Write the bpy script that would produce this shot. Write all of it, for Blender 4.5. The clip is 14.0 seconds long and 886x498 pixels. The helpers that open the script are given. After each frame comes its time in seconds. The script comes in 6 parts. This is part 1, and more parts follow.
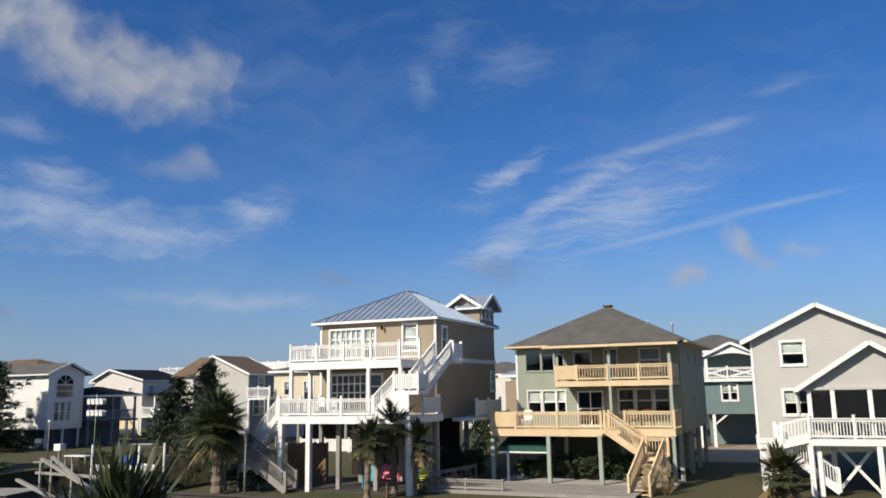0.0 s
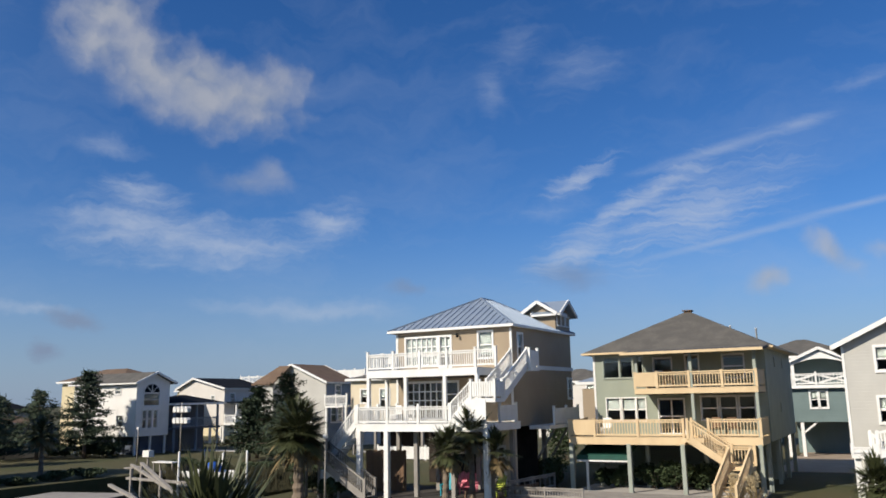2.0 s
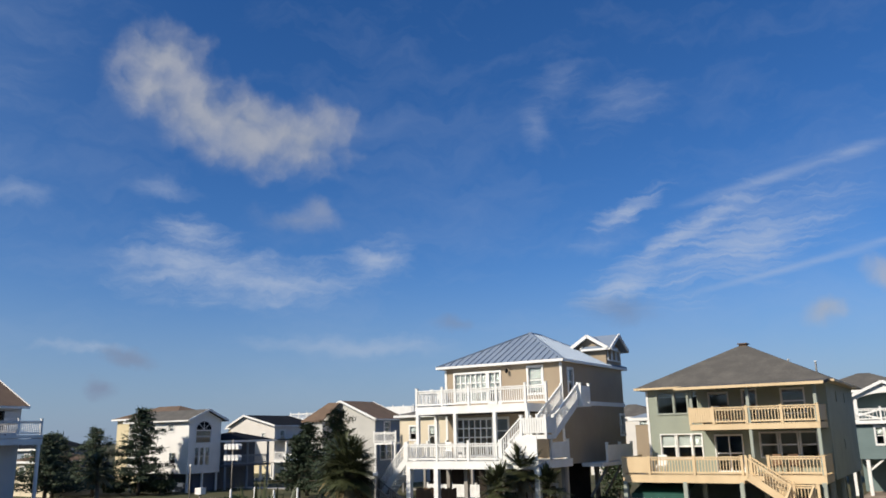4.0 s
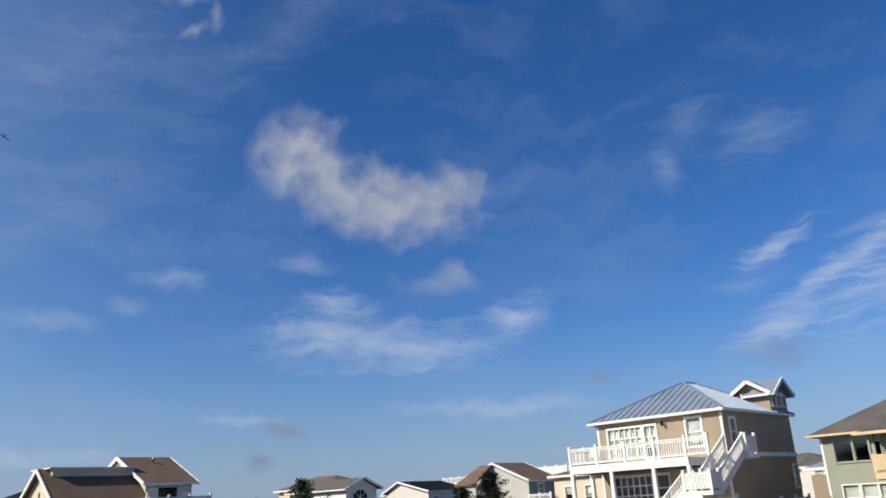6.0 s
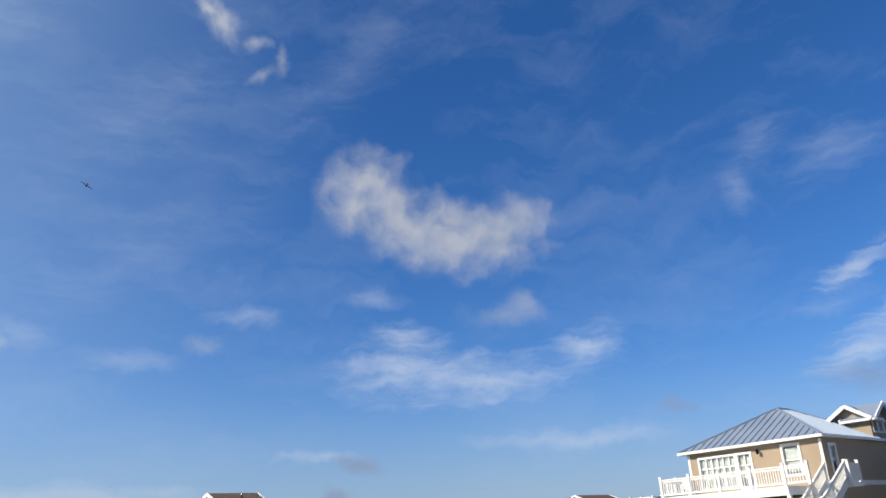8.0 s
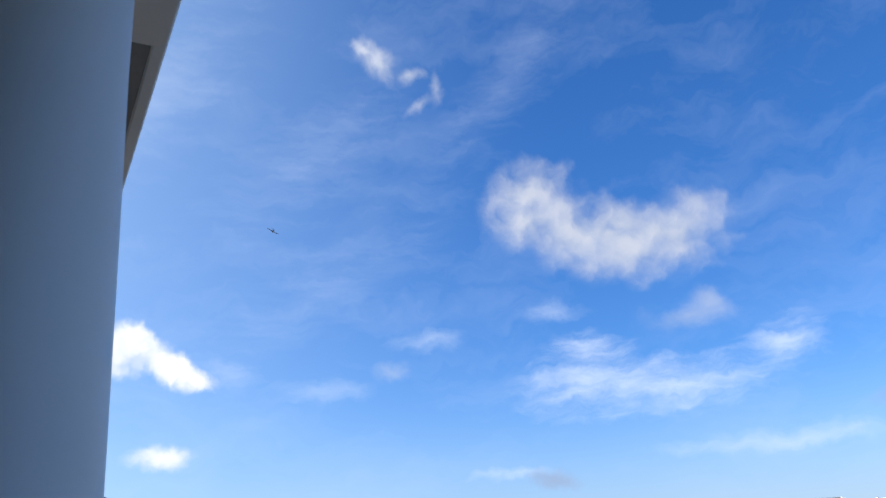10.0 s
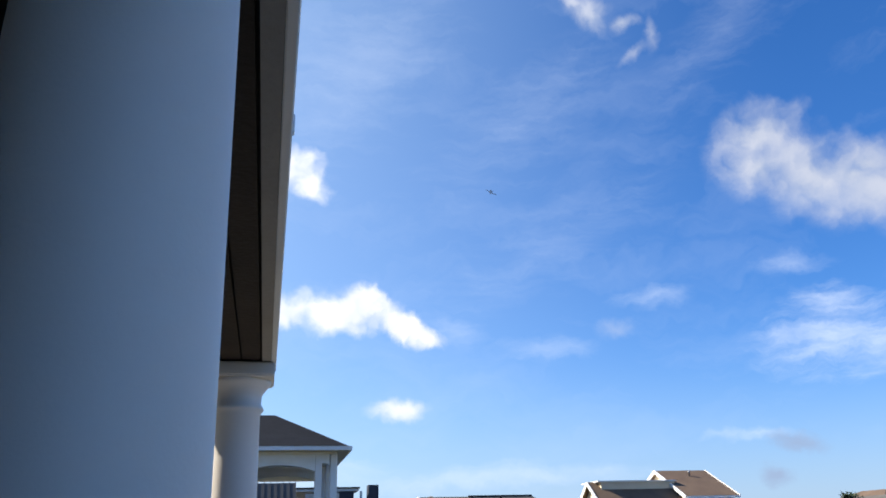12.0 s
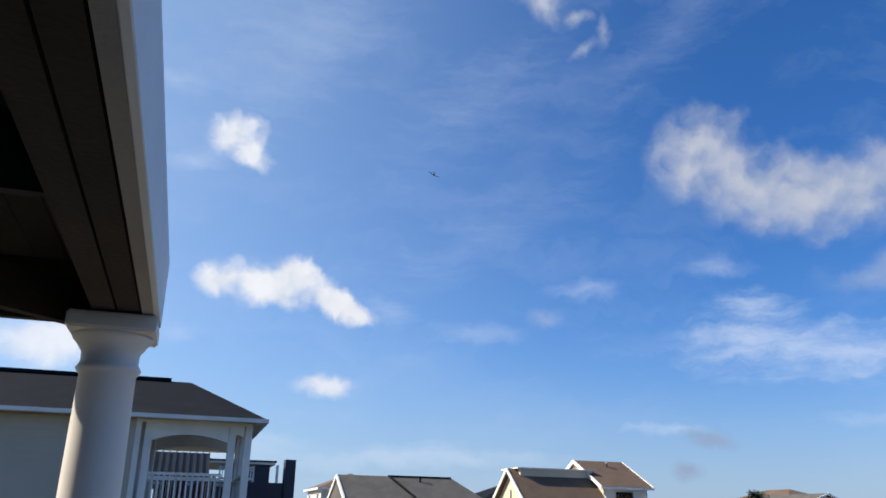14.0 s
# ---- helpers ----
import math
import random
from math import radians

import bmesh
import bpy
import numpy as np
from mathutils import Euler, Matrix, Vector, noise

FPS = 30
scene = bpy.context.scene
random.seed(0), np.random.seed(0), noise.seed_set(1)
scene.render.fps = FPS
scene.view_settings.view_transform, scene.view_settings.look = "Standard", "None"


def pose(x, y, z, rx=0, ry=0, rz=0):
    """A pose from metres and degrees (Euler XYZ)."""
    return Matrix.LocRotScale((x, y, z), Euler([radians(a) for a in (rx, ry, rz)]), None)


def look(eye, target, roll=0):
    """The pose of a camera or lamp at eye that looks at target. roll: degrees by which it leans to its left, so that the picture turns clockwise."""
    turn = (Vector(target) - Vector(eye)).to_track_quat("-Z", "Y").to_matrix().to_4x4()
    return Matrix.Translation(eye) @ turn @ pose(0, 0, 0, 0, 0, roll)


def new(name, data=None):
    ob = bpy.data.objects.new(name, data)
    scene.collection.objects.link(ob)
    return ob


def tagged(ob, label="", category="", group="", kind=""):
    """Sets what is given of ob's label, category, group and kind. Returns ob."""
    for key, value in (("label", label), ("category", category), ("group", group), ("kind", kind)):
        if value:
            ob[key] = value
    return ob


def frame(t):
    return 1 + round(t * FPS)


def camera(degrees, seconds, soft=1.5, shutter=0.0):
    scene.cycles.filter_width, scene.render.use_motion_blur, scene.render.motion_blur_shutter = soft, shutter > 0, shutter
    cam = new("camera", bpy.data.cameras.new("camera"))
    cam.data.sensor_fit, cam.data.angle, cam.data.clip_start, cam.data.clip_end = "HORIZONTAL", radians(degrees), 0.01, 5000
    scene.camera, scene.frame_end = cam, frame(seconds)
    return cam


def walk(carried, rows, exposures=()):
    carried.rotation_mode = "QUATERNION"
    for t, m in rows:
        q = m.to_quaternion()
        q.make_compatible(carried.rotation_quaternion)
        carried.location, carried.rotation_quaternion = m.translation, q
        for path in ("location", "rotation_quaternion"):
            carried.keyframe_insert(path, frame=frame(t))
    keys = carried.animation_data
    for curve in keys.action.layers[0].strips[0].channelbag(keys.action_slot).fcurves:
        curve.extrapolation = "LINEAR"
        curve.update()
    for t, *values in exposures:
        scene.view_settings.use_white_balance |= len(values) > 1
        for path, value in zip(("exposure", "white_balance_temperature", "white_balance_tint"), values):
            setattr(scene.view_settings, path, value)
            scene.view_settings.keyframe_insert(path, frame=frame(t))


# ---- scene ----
import functools

# ------------------------------------------------------------ camera
cam = camera(58.33, 14.0, soft=1.7)
PATH = [
    (0.0, -0.000, 0.000, 5.100, -0.00, 10.00, -1.00),
    (0.5, -0.099, -0.012, 5.109, 0.75, 9.76, -1.47),
    (1.0, -0.135, 0.009, 5.106, 1.79, 9.68, -1.35),
    (1.5, -0.083, 0.102, 5.107, 3.06, 10.05, -1.14),
    (2.0, -0.147, 0.084, 5.111, 5.21, 10.62, -1.12),
    (2.2, -0.100, 0.031, 5.112, 5.69, 10.60, -0.90),
    (4.5, -0.236, 0.225, 5.120, 11.01, 14.57, -1.46),
    (5.0, -0.242, 0.363, 5.129, 14.31, 15.76, -1.50),
    (5.5, -0.251, 0.334, 5.143, 16.05, 16.36, -2.41),
    (6.0, -0.293, 0.282, 5.150, 18.52, 17.78, -3.40),
    (6.5, -0.359, 0.256, 5.146, 20.27, 19.17, -2.82),
    (7.0, -0.502, 0.203, 5.146, 21.11, 19.85, -2.40),
    (7.2, -0.508, 0.187, 5.142, 21.44, 20.03, -2.43),
    (9.5, -1.773, -0.954, 5.092, 31.03, 21.28, -7.10),
    (10.0, -1.755, -0.885, 5.102, 36.49, 22.34, -5.36),
    (10.5, -1.701, -0.824, 5.111, 41.18, 23.32, -3.93),
    (11.0, -1.695, -0.798, 5.120, 45.74, 21.75, -2.05),
    (11.5, -1.727, -0.758, 5.129, 52.18, 21.49, -0.31),
    (12.0, -1.810, -0.679, 5.112, 53.49, 20.26, -1.61),
    (12.5, -1.747, -0.613, 5.116, 52.57, 19.74, -1.67),
    (13.0, -1.721, -0.519, 5.138, 51.49, 19.01, -1.52),
    (13.5, -2.290, -0.232, 5.194, 47.55, 18.12, -0.93),
    (14.0, -2.296, -0.234, 5.200, 48.75, 18.88, 1.10),
]


def heading(azimuth, elevation):
    """Unit direction: azimuth in degrees to the left of +y, elevation in degrees."""
    a, e = radians(azimuth), radians(elevation)
    return Vector((-math.sin(a) * math.cos(e), math.cos(a) * math.cos(e), math.sin(e)))


walk(cam, [(t, look(Vector((x, y, z)), Vector((x, y, z)) + heading(yaw, pitch), roll))
           for t, x, y, z, yaw, pitch, roll in PATH],
     exposures=[(0.0, 0.45), (5.0, 0.42), (7.0, 0.66), (9.5, 1.06), (10.0, 1.3), (10.5, 1.27), (11.0, 1.2), (11.5, 1.27), (12.5, 1.3), (13.5, 1.05), (14.0, 0.95)])

# the canal and all the houses along it are turned by this much
TURN = -24.0
G = pose(0, 0, 0, 0, 0, TURN)

# ------------------------------------------------------------ sun and sky
SUN_AZ, SUN_EL = 132.0, 35.0
sun = new("sun", bpy.data.lights.new("sun", "SUN"))
sun.data.energy, sun.data.angle, sun.data.color = 4.1, radians(0.6), (1.0, 0.90, 0.76)
sun.matrix_world = look(heading(SUN_AZ, SUN_EL) * 100, (0, 0, 0))

world = bpy.data.worlds.new("world")
scene.world = world
world.use_nodes = True
wt = world.node_tree
wt.nodes.clear()


def wnode(kind, **props):
    n = wt.nodes.new(kind)
    for k, v in props.items():
        setattr(n, k, v)
    return n


def wire(a, b):
    wt.links.new(a, b)


def wmath(op, a, b=None, c=None, clamp=False):
    n = wnode("ShaderNodeMath", operation=op, use_clamp=clamp)
    for i, v in enumerate((a, b, c)):
        if v is None:
            continue
        if isinstance(v, (int, float)):
            n.inputs[i].default_value = v
        else:
            wire(v, n.inputs[i])
    return n.outputs[0]


sky = wnode("ShaderNodeTexSky", sky_type="NISHITA")
sky.sun_disc, sky.sun_elevation, sky.sun_rotation = False, radians(SUN_EL), radians(-SUN_AZ)
sky.air_density, sky.dust_density, sky.ozone_density = 1.0, 0.3, 2.2
sat = wnode("ShaderNodeHueSaturation")
sat.inputs["Saturation"].default_value = 1.15
deep = wnode("ShaderNodeMix", data_type="RGBA", blend_type="MULTIPLY")
deep.inputs[0].default_value = 1.0
deep.inputs[7].default_value = (0.68, 0.82, 1.12, 1)
wire(sky.outputs[0], deep.inputs[6])
wire(deep.outputs[2], sat.inputs["Color"])

coord = wnode("ShaderNodeTexCoord")
split = wnode("ShaderNodeSeparateXYZ")
wire(coord.outputs["Generated"], split.inputs[0])
DEG = 180 / math.pi
az_raw = wmath("MULTIPLY", wmath("ARCTAN2", wmath("MULTIPLY", split.outputs[0], -1.0), split.outputs[1]), DEG)
el_raw = wmath("MULTIPLY", wmath("ARCSINE", split.outputs[2]), DEG)
flat = wnode("ShaderNodeCombineXYZ")
wire(az_raw, flat.inputs[0])
wire(el_raw, flat.inputs[1])


def wnoise(scale, detail, rough=0.55, stretch=(1, 1, 1), turn=0.0, source=None):
    m = wnode("ShaderNodeMapping")
    m.inputs["Scale"].default_value, m.inputs["Rotation"].default_value = stretch, (0, 0, radians(turn))
    wire(source or flat.outputs[0], m.inputs[0])
    n = wnode("ShaderNodeTexNoise")
    n.inputs["Scale"].default_value, n.inputs["Detail"].default_value, n.inputs["Roughness"].default_value = scale, detail, rough
    wire(m.outputs[0], n.inputs["Vector"])
    return n


# clouds: groups of soft ellipses in azimuth and elevation that melt into one another, their rims broken by billows
def wander(scale, amount):
    """The sky's flat coordinates, pushed about by a noise of that scale."""
    w = wnoise(scale, 4, 0.6)
    s = wnode("ShaderNodeVectorMath", operation="MULTIPLY_ADD")
    wire(w.outputs["Color"], s.inputs[0])
    s.inputs[1].default_value, s.inputs[2].default_value = (2 * amount, 2 * amount, 0), (-amount, -amount, 0)
    d = wnode("ShaderNodeVectorMath", operation="ADD")
    wire(flat.outputs[0], d.inputs[0])
    wire(s.outputs[0], d.inputs[1])
    return d.outputs[0]


curled, drawn = wander(0.42, 0.8), wander(0.3, 1.1)
billow = wnoise(0.42, 6, 0.46, source=curled).outputs["Fac"]
streak = wnoise(0.75, 7, 0.62, (0.24, 1.5, 1), 26, drawn).outputs["Fac"]
comb = wnoise(1.5, 6, 0.6, (0.12, 1.6, 1), 20, drawn).outputs["Fac"]
level = wnoise(0.7, 7, 0.62, (0.4, 1.4, 1), 4, drawn).outputs["Fac"]
veil = wnoise(0.11, 7, 0.6, (0.5, 1.6, 1), 34, wander(0.16, 3.0)).outputs["Fac"]


def cloud(spots, texture, ragged, soft, gain, melt=0.35, where=None):
    """Cover of one cloud. spots: azimuth, elevation, half length, half height, lean in degrees."""
    body = None
    for azimuth, elevation, rx, ry, lean in spots:
        m = wnode("ShaderNodeMapping", vector_type="TEXTURE")
        m.inputs["Location"].default_value = (azimuth, elevation, 0)
        m.inputs["Rotation"].default_value = (0, 0, radians(lean))
        m.inputs["Scale"].default_value = (rx, ry, 1)
        wire(where or curled, m.inputs[0])
        ln = wnode("ShaderNodeVectorMath", operation="LENGTH")
        wire(m.outputs[0], ln.inputs[0])
        inside = wmath("SUBTRACT", 1.0, ln.outputs["Value"])
        body = inside if body is None else wmath("SMOOTH_MAX", body, inside, melt)
    q = wmath("MULTIPLY_ADD", wmath("SUBTRACT", texture, 0.5), ragged, body)
    r = wnode("ShaderNodeMapRange", interpolation_type="SMOOTHSTEP")
    r.inputs["From Min"].default_value, r.inputs["From Max"].default_value = -0.12, soft
    r.inputs["To Max"].default_value = gain
    wire(q, r.inputs["Value"])
    return r.outputs[0]


def either(covers):
    return functools.reduce(lambda p, q: wmath("MAXIMUM", p, q), covers)


# the large bent cloud, and the heaps low over the houses
bent = cloud([(29.4, 25.8, 3.7, 2.5, -3), (29.6, 23.6, 4.0, 2.3, 5), (26.4, 22.4, 5.2, 3.5, 31), (23.8, 21.9, 4.4, 2.6, 28), (22.6, 22.4, 3.6, 2.2, 22), (20.4, 21.4, 3.4, 2.2, 0), (22.6, 20.8, 5.2, 2.8, 5), (18.7, 21.0, 4.3, 2.9, -8)],
             billow, 1.5, 1.1, 0.76)
bank = cloud([(61.2, 15.6, 4.6, 1.6, 4), (60.0, 16.2, 2.8, 1.7, 0), (56.4, 14.6, 3.0, 1.2, 22), (64.9, 15.7, 2.2, 1.3, -1)], billow, 1.4, 0.62, 1.0)
round_heap = cloud([(65.1, 25.8, 2.3, 1.6, -7), (63.8, 24.7, 2.1, 1.2, 2)], billow, 1.5, 0.8, 0.95)
far_heaps = cloud([(57.1, 8.8, 2.4, 1.0, -2), (75.6, 10.6, 4.6, 2.2, -5)], billow, 1.2, 0.85, 0.85)
hook = cloud([(40.4, 35.6, 2.5, 1.2, 26), (42.0, 36.8, 1.1, 0.7, 27), (37.9, 34.7, 1.8, 0.7, 6)], billow, 1.6, 1.1, 0.66)
hook_curl = cloud([(37.2, 32.7, 1.9, 0.5, -23), (35.8, 33.8, 1.5, 0.55, -83)], billow, 1.2, 1.2, 0.36)
pair = cloud([(-17.2, 7.4, 1.8, 1.2, -24), (-21.2, 8.9, 2.3, 1.1, 43)], billow, 1.3, 1.1, 0.66)
scraps = cloud([(41.0, 13.8, 1.7, 0.8, 4), (19.4, 15.3, 3.6, 1.2, 2), (17.9, 16.0, 1.3, 1.5, 0), (-24.2, 8.7, 1.5, 0.6, 17)], billow, 1.6, 1.2, 0.36)

# fair-weather sheets and the combed fan of high ice cloud
sheet = cloud([(20.6, 10.7, 7.2, 2.1, -2), (27.6, 11.6, 5.4, 2.3, 1), (24.4, 11.4, 5.0, 1.9, 0), (26.7, 14.1, 3.2, 1.6, 10), (13.5, 12.4, 3.0, 1.8, -6)], level, 1.7, 1.4, 0.66, 0.5, drawn)
sheet_scraps = cloud([(28.6, 17.1, 3.0, 0.8, 5), (38.2, 15.7, 3.2, 0.8, 2), (34.0, 6.1, 3.0, 0.45, 1), (67.8, 23.7, 3.0, 0.9, -8)], level, 1.5, 1.4, 0.36, where=drawn)
high_scraps = cloud([(69.4, 28.9, 3.0, 1.0, -2), (67.6, 12.0, 2.2, 0.8, -5), (52.8, 14.1, 3.0, 1.4, 21), (45.9, 12.7, 4.2, 1.2, 0)], level, 1.5, 1.5, 0.30, where=drawn)
fan = cloud([(-8.9, 13.4, 8.8, 1.1, -25), (-4.9, 15.2, 3.4, 1.0, -26), (-4.3, 10.2, 4.6, 1.4, -22)], comb, 1.4, 1.25, 0.62, where=drawn)
fan_sheet = cloud([(-12.4, 12.2, 8.4, 2.9, -17)], comb, 2.2, 1.5, 0.60, where=drawn)
fan_edge = cloud([(-15.0, 10.3, 9.6, 0.42, -10), (-23.5, 11.8, 6.2, 0.32, -7), (-14.7, 16.4, 7.4, 0.6, -11), (-20.1, 17.4, 2.9, 0.6, -9)], comb, 0.9, 1.3, 0.40, where=flat.outputs[0])
smoke = cloud([(-24.6, 19.5, 3.0, 0.8, -10), (-2.7, 13.2, 3.8, 0.8, -12), (-0.6, 24.8, 3.0, 2.0, -29), (1.4, 21.4, 2.6, 1.3, 88), (-5.2, 22.6, 4.4, 2.0, -8)],
              streak, 1.8, 1.7, 0.28, where=drawn)
low_haze = cloud([(50.2, 4.0, 13.0, 1.0, -1), (64.0, 4.4, 9.0, 1.4, 0), (32.7, 6.0, 3.2, 0.5, 1), (15.0, 6.4, 9.0, 0.9, 3)], level, 1.2, 1.2, 0.42, where=drawn)
plumes = cloud([(30.0, 33.5, 9.0, 2.6, -34), (47.0, 29.0, 11.0, 3.6, -32), (60.0, 33.0, 13.0, 5.5, -38), (45.0, 20.0, 12.0, 3.0, -25)], streak, 2.0, 2.0, 0.19, where=drawn)
shaded = cloud([(30.3, 5.5, 2.3, 0.75, 13), (32.0, 3.5, 1.1, 0.9, 9)], level, 1.0, 0.9, 0.75)
shaded_scraps = cloud([(-4.0, 8.5, 3.6, 1.3, 7), (7.7, 7.9, 2.2, 0.6, 1)], billow, 1.4, 1.2, 0.52)

HEAPS = either([bent, bank, round_heap, far_heaps, hook, hook_curl, pair, scraps])
THIN = either([sheet, sheet_scraps, high_scraps, fan, fan_sheet, fan_edge, smoke, low_haze, plumes])
GREY = either([shaded, shaded_scraps])


def mix(fac, a, b):
    n = wnode("ShaderNodeMix", data_type="RGBA")
    wire(fac, n.inputs[0])
    for v, socket in ((a, n.inputs[6]), (b, n.inputs[7])):
        if isinstance(v, tuple):
            socket.default_value = (*v, 1)
        else:
            wire(v, socket)
    return n.outputs[2]


# cloud tops are lit, their undersides greyer; the tone follows the same billows
tone = wnode("ShaderNodeMapRange")
tone.inputs["From Min"].default_value, tone.inputs["From Max"].default_value = 0.34, 0.62
wire(billow, tone.inputs["Value"])
lit = mix(tone.outputs[0], (5.0, 5.35, 6.0), (6.2, 6.3, 6.7))
sided = wnode("ShaderNodeMapRange", interpolation_type="SMOOTHSTEP")
sided.inputs["From Min"].default_value, sided.inputs["From Max"].default_value = 20.0, 70.0
sided.inputs["To Min"].default_value, sided.inputs["To Max"].default_value = 0.79, 1.12
wire(az_raw, sided.inputs["Value"])
bright = wnode("ShaderNodeVectorMath", operation="SCALE")
wire(lit, bright.inputs[0])
wire(sided.outputs[0], bright.inputs["Scale"])
haze = wnode("ShaderNodeMapRange", interpolation_type="SMOOTHSTEP")
haze.inputs["From Min"].default_value, haze.inputs["From Max"].default_value = 13.0, -2.0
haze.inputs["To Max"].default_value = 0.75
wire(el_raw, haze.inputs["Value"])
glow = wnode("ShaderNodeMapRange", interpolation_type="SMOOTHSTEP")
glow.inputs["From Min"].default_value, glow.inputs["From Max"].default_value = 25.0, 100.0
glow.inputs["To Max"].default_value = 0.62
wire(az_raw, glow.inputs["Value"])
clear = mix(glow.outputs[0], mix(haze.outputs[0], sat.outputs[0], (2.55, 3.5, 5.2)), (4.1, 5.6, 7.1))
with_veil = mix(wmath("MULTIPLY", wmath("SUBTRACT", veil, 0.47, clamp=True), 0.55, clamp=True), clear, (4.6, 5.4, 7.0))
with_thin = mix(THIN, with_veil, (5.2, 5.9, 7.2))
with_heaps = mix(HEAPS, with_thin, bright.outputs[0])
with_grey = mix(GREY, with_heaps, (2.3, 2.9, 4.2))
background = wnode("ShaderNodeBackground")
background.inputs["Strength"].default_value = 0.068
wire(with_grey, background.inputs["Color"])
out = wnode("ShaderNodeOutputWorld")
wire(background.outputs[0], out.inputs[0])

# ------------------------------------------------------------ materials


def material(name, base, other=None, scale=3.0, rough=0.6, metal=0.0, bump=0.0, bump_scale=40.0, specular=0.4, stretch=(1, 1, 1),
             courses=0.0, course_depth=0.4, vary=0.0, fine=0.25):
    """A painted, weathered surface: two tones in broad stains, fine grain, relief, and board courses along z where asked."""
    m = bpy.data.materials.new(name)
    m.use_nodes = True
    t = m.node_tree
    p = t.nodes["Principled BSDF"]
    p.inputs["Roughness"].default_value, p.inputs["Metallic"].default_value = rough, metal
    p.inputs["Specular IOR Level"].default_value = specular
    co = t.nodes.new("ShaderNodeTexCoord")
    mp = t.nodes.new("ShaderNodeMapping")
    mp.inputs["Scale"].default_value = stretch
    t.links.new(co.outputs["Object"], mp.inputs[0])
    other = other or tuple(c * 0.8 for c in base)

    def noise_tex(s, d):
        n = t.nodes.new("ShaderNodeTexNoise")
        n.inputs["Scale"].default_value, n.inputs["Detail"].default_value = s, d
        t.links.new(mp.outputs[0], n.inputs["Vector"])
        return n.outputs["Fac"]

    broad, grain = noise_tex(scale, 6), noise_tex(bump_scale, 4)
    add = t.nodes.new("ShaderNodeMath")
    add.operation = "MULTIPLY_ADD"
    t.links.new(grain, add.inputs[0])
    add.inputs[1].default_value = fine
    t.links.new(broad, add.inputs[2])
    fac = add.outputs[0]
    if vary:
        info = t.nodes.new("ShaderNodeObjectInfo")
        v = t.nodes.new("ShaderNodeMath")
        v.operation = "MULTIPLY_ADD"
        t.links.new(info.outputs["Random"], v.inputs[0])
        v.inputs[1].default_value = vary
        t.links.new(fac, v.inputs[2])
        fac = v.outputs[0]
    ramp = t.nodes.new("ShaderNodeMapRange")
    ramp.inputs["From Min"].default_value, ramp.inputs["From Max"].default_value = 0.4, 0.85 + vary
    t.links.new(fac, ramp.inputs["Value"])
    mx = t.nodes.new("ShaderNodeMix")
    mx.data_type = "RGBA"
    t.links.new(ramp.outputs[0], mx.inputs[0])
    mx.inputs[6].default_value, mx.inputs[7].default_value = (*base, 1), (*other, 1)
    t.links.new(mx.outputs[2], p.inputs["Base Color"])
    height = grain
    if courses:
        wave = t.nodes.new("ShaderNodeTexWave")
        wave.wave_type, wave.bands_direction, wave.wave_profile = "BANDS", "Z", "SAW"
        wave.inputs["Scale"].default_value = 0.314 / courses
        t.links.new(co.outputs["Object"], wave.inputs["Vector"])
        h = t.nodes.new("ShaderNodeMath")
        h.operation = "MULTIPLY_ADD"
        t.links.new(grain, h.inputs[0])
        h.inputs[1].default_value = 0.1
        t.links.new(wave.outputs["Fac"], h.inputs[2])
        height = h.outputs[0]
    if bump or courses:
        b = t.nodes.new("ShaderNodeBump")
        b.inputs["Strength"].default_value = course_depth if courses else bump
        b.inputs["Distance"].default_value = 0.03
        t.links.new(height, b.inputs["Height"])
        t.links.new(b.outputs[0], p.inputs["Normal"])
    return m


def glass(name, tint=(0.85, 0.92, 0.95), rough=0.02):
    m = bpy.data.materials.new(name)
    m.use_nodes = True
    p = m.node_tree.nodes["Principled BSDF"]
    p.inputs["Base Color"].default_value = (*tint, 1)
    p.inputs["Roughness"].default_value = rough
    p.inputs["Transmission Weight"].default_value = 1.0
    p.inputs["IOR"].default_value = 1.45
    return m


WHITE = material("white_paint", (0.80, 0.80, 0.78), (0.70, 0.69, 0.65), 1.5, 0.5, bump=0.05)
TRIM = material("white_trim", (0.78, 0.78, 0.76), (0.68, 0.67, 0.64), 2.0, 0.5)
TAN = material("tan_siding", (0.345, 0.275, 0.19), (0.30, 0.235, 0.165), 0.7, 0.7, courses=0.15)
GREEN = material("sage_siding", (0.30, 0.33, 0.27), (0.25, 0.28, 0.23), 0.8, 0.7, courses=0.18)
GREY_SIDING = material("grey_siding", (0.50, 0.49, 0.45), (0.44, 0.43, 0.40), 0.8, 0.7, courses=0.16)
TEAL = material("teal_siding", (0.16, 0.22, 0.22), (0.13, 0.18, 0.18), 0.8, 0.7, courses=0.18)
CREAM = material("cream_siding", (0.66, 0.58, 0.43), (0.60, 0.52, 0.38), 0.8, 0.7, courses=0.18)
YELLOW = material("pale_yellow_siding", (0.62, 0.53, 0.34), (0.56, 0.48, 0.31), 0.8, 0.7, courses=0.18)
PALE = material("pale_grey_siding", (0.66, 0.63, 0.58), (0.60, 0.57, 0.53), 0.8, 0.7, courses=0.18)
WHITE_SIDING = material("white_siding", (0.78, 0.77, 0.74), (0.70, 0.69, 0.66), 0.8, 0.65, courses=0.18)
BLUE_SIDING = material("blue_siding", (0.20, 0.25, 0.31), (0.17, 0.21, 0.27), 0.8, 0.7, courses=0.18)
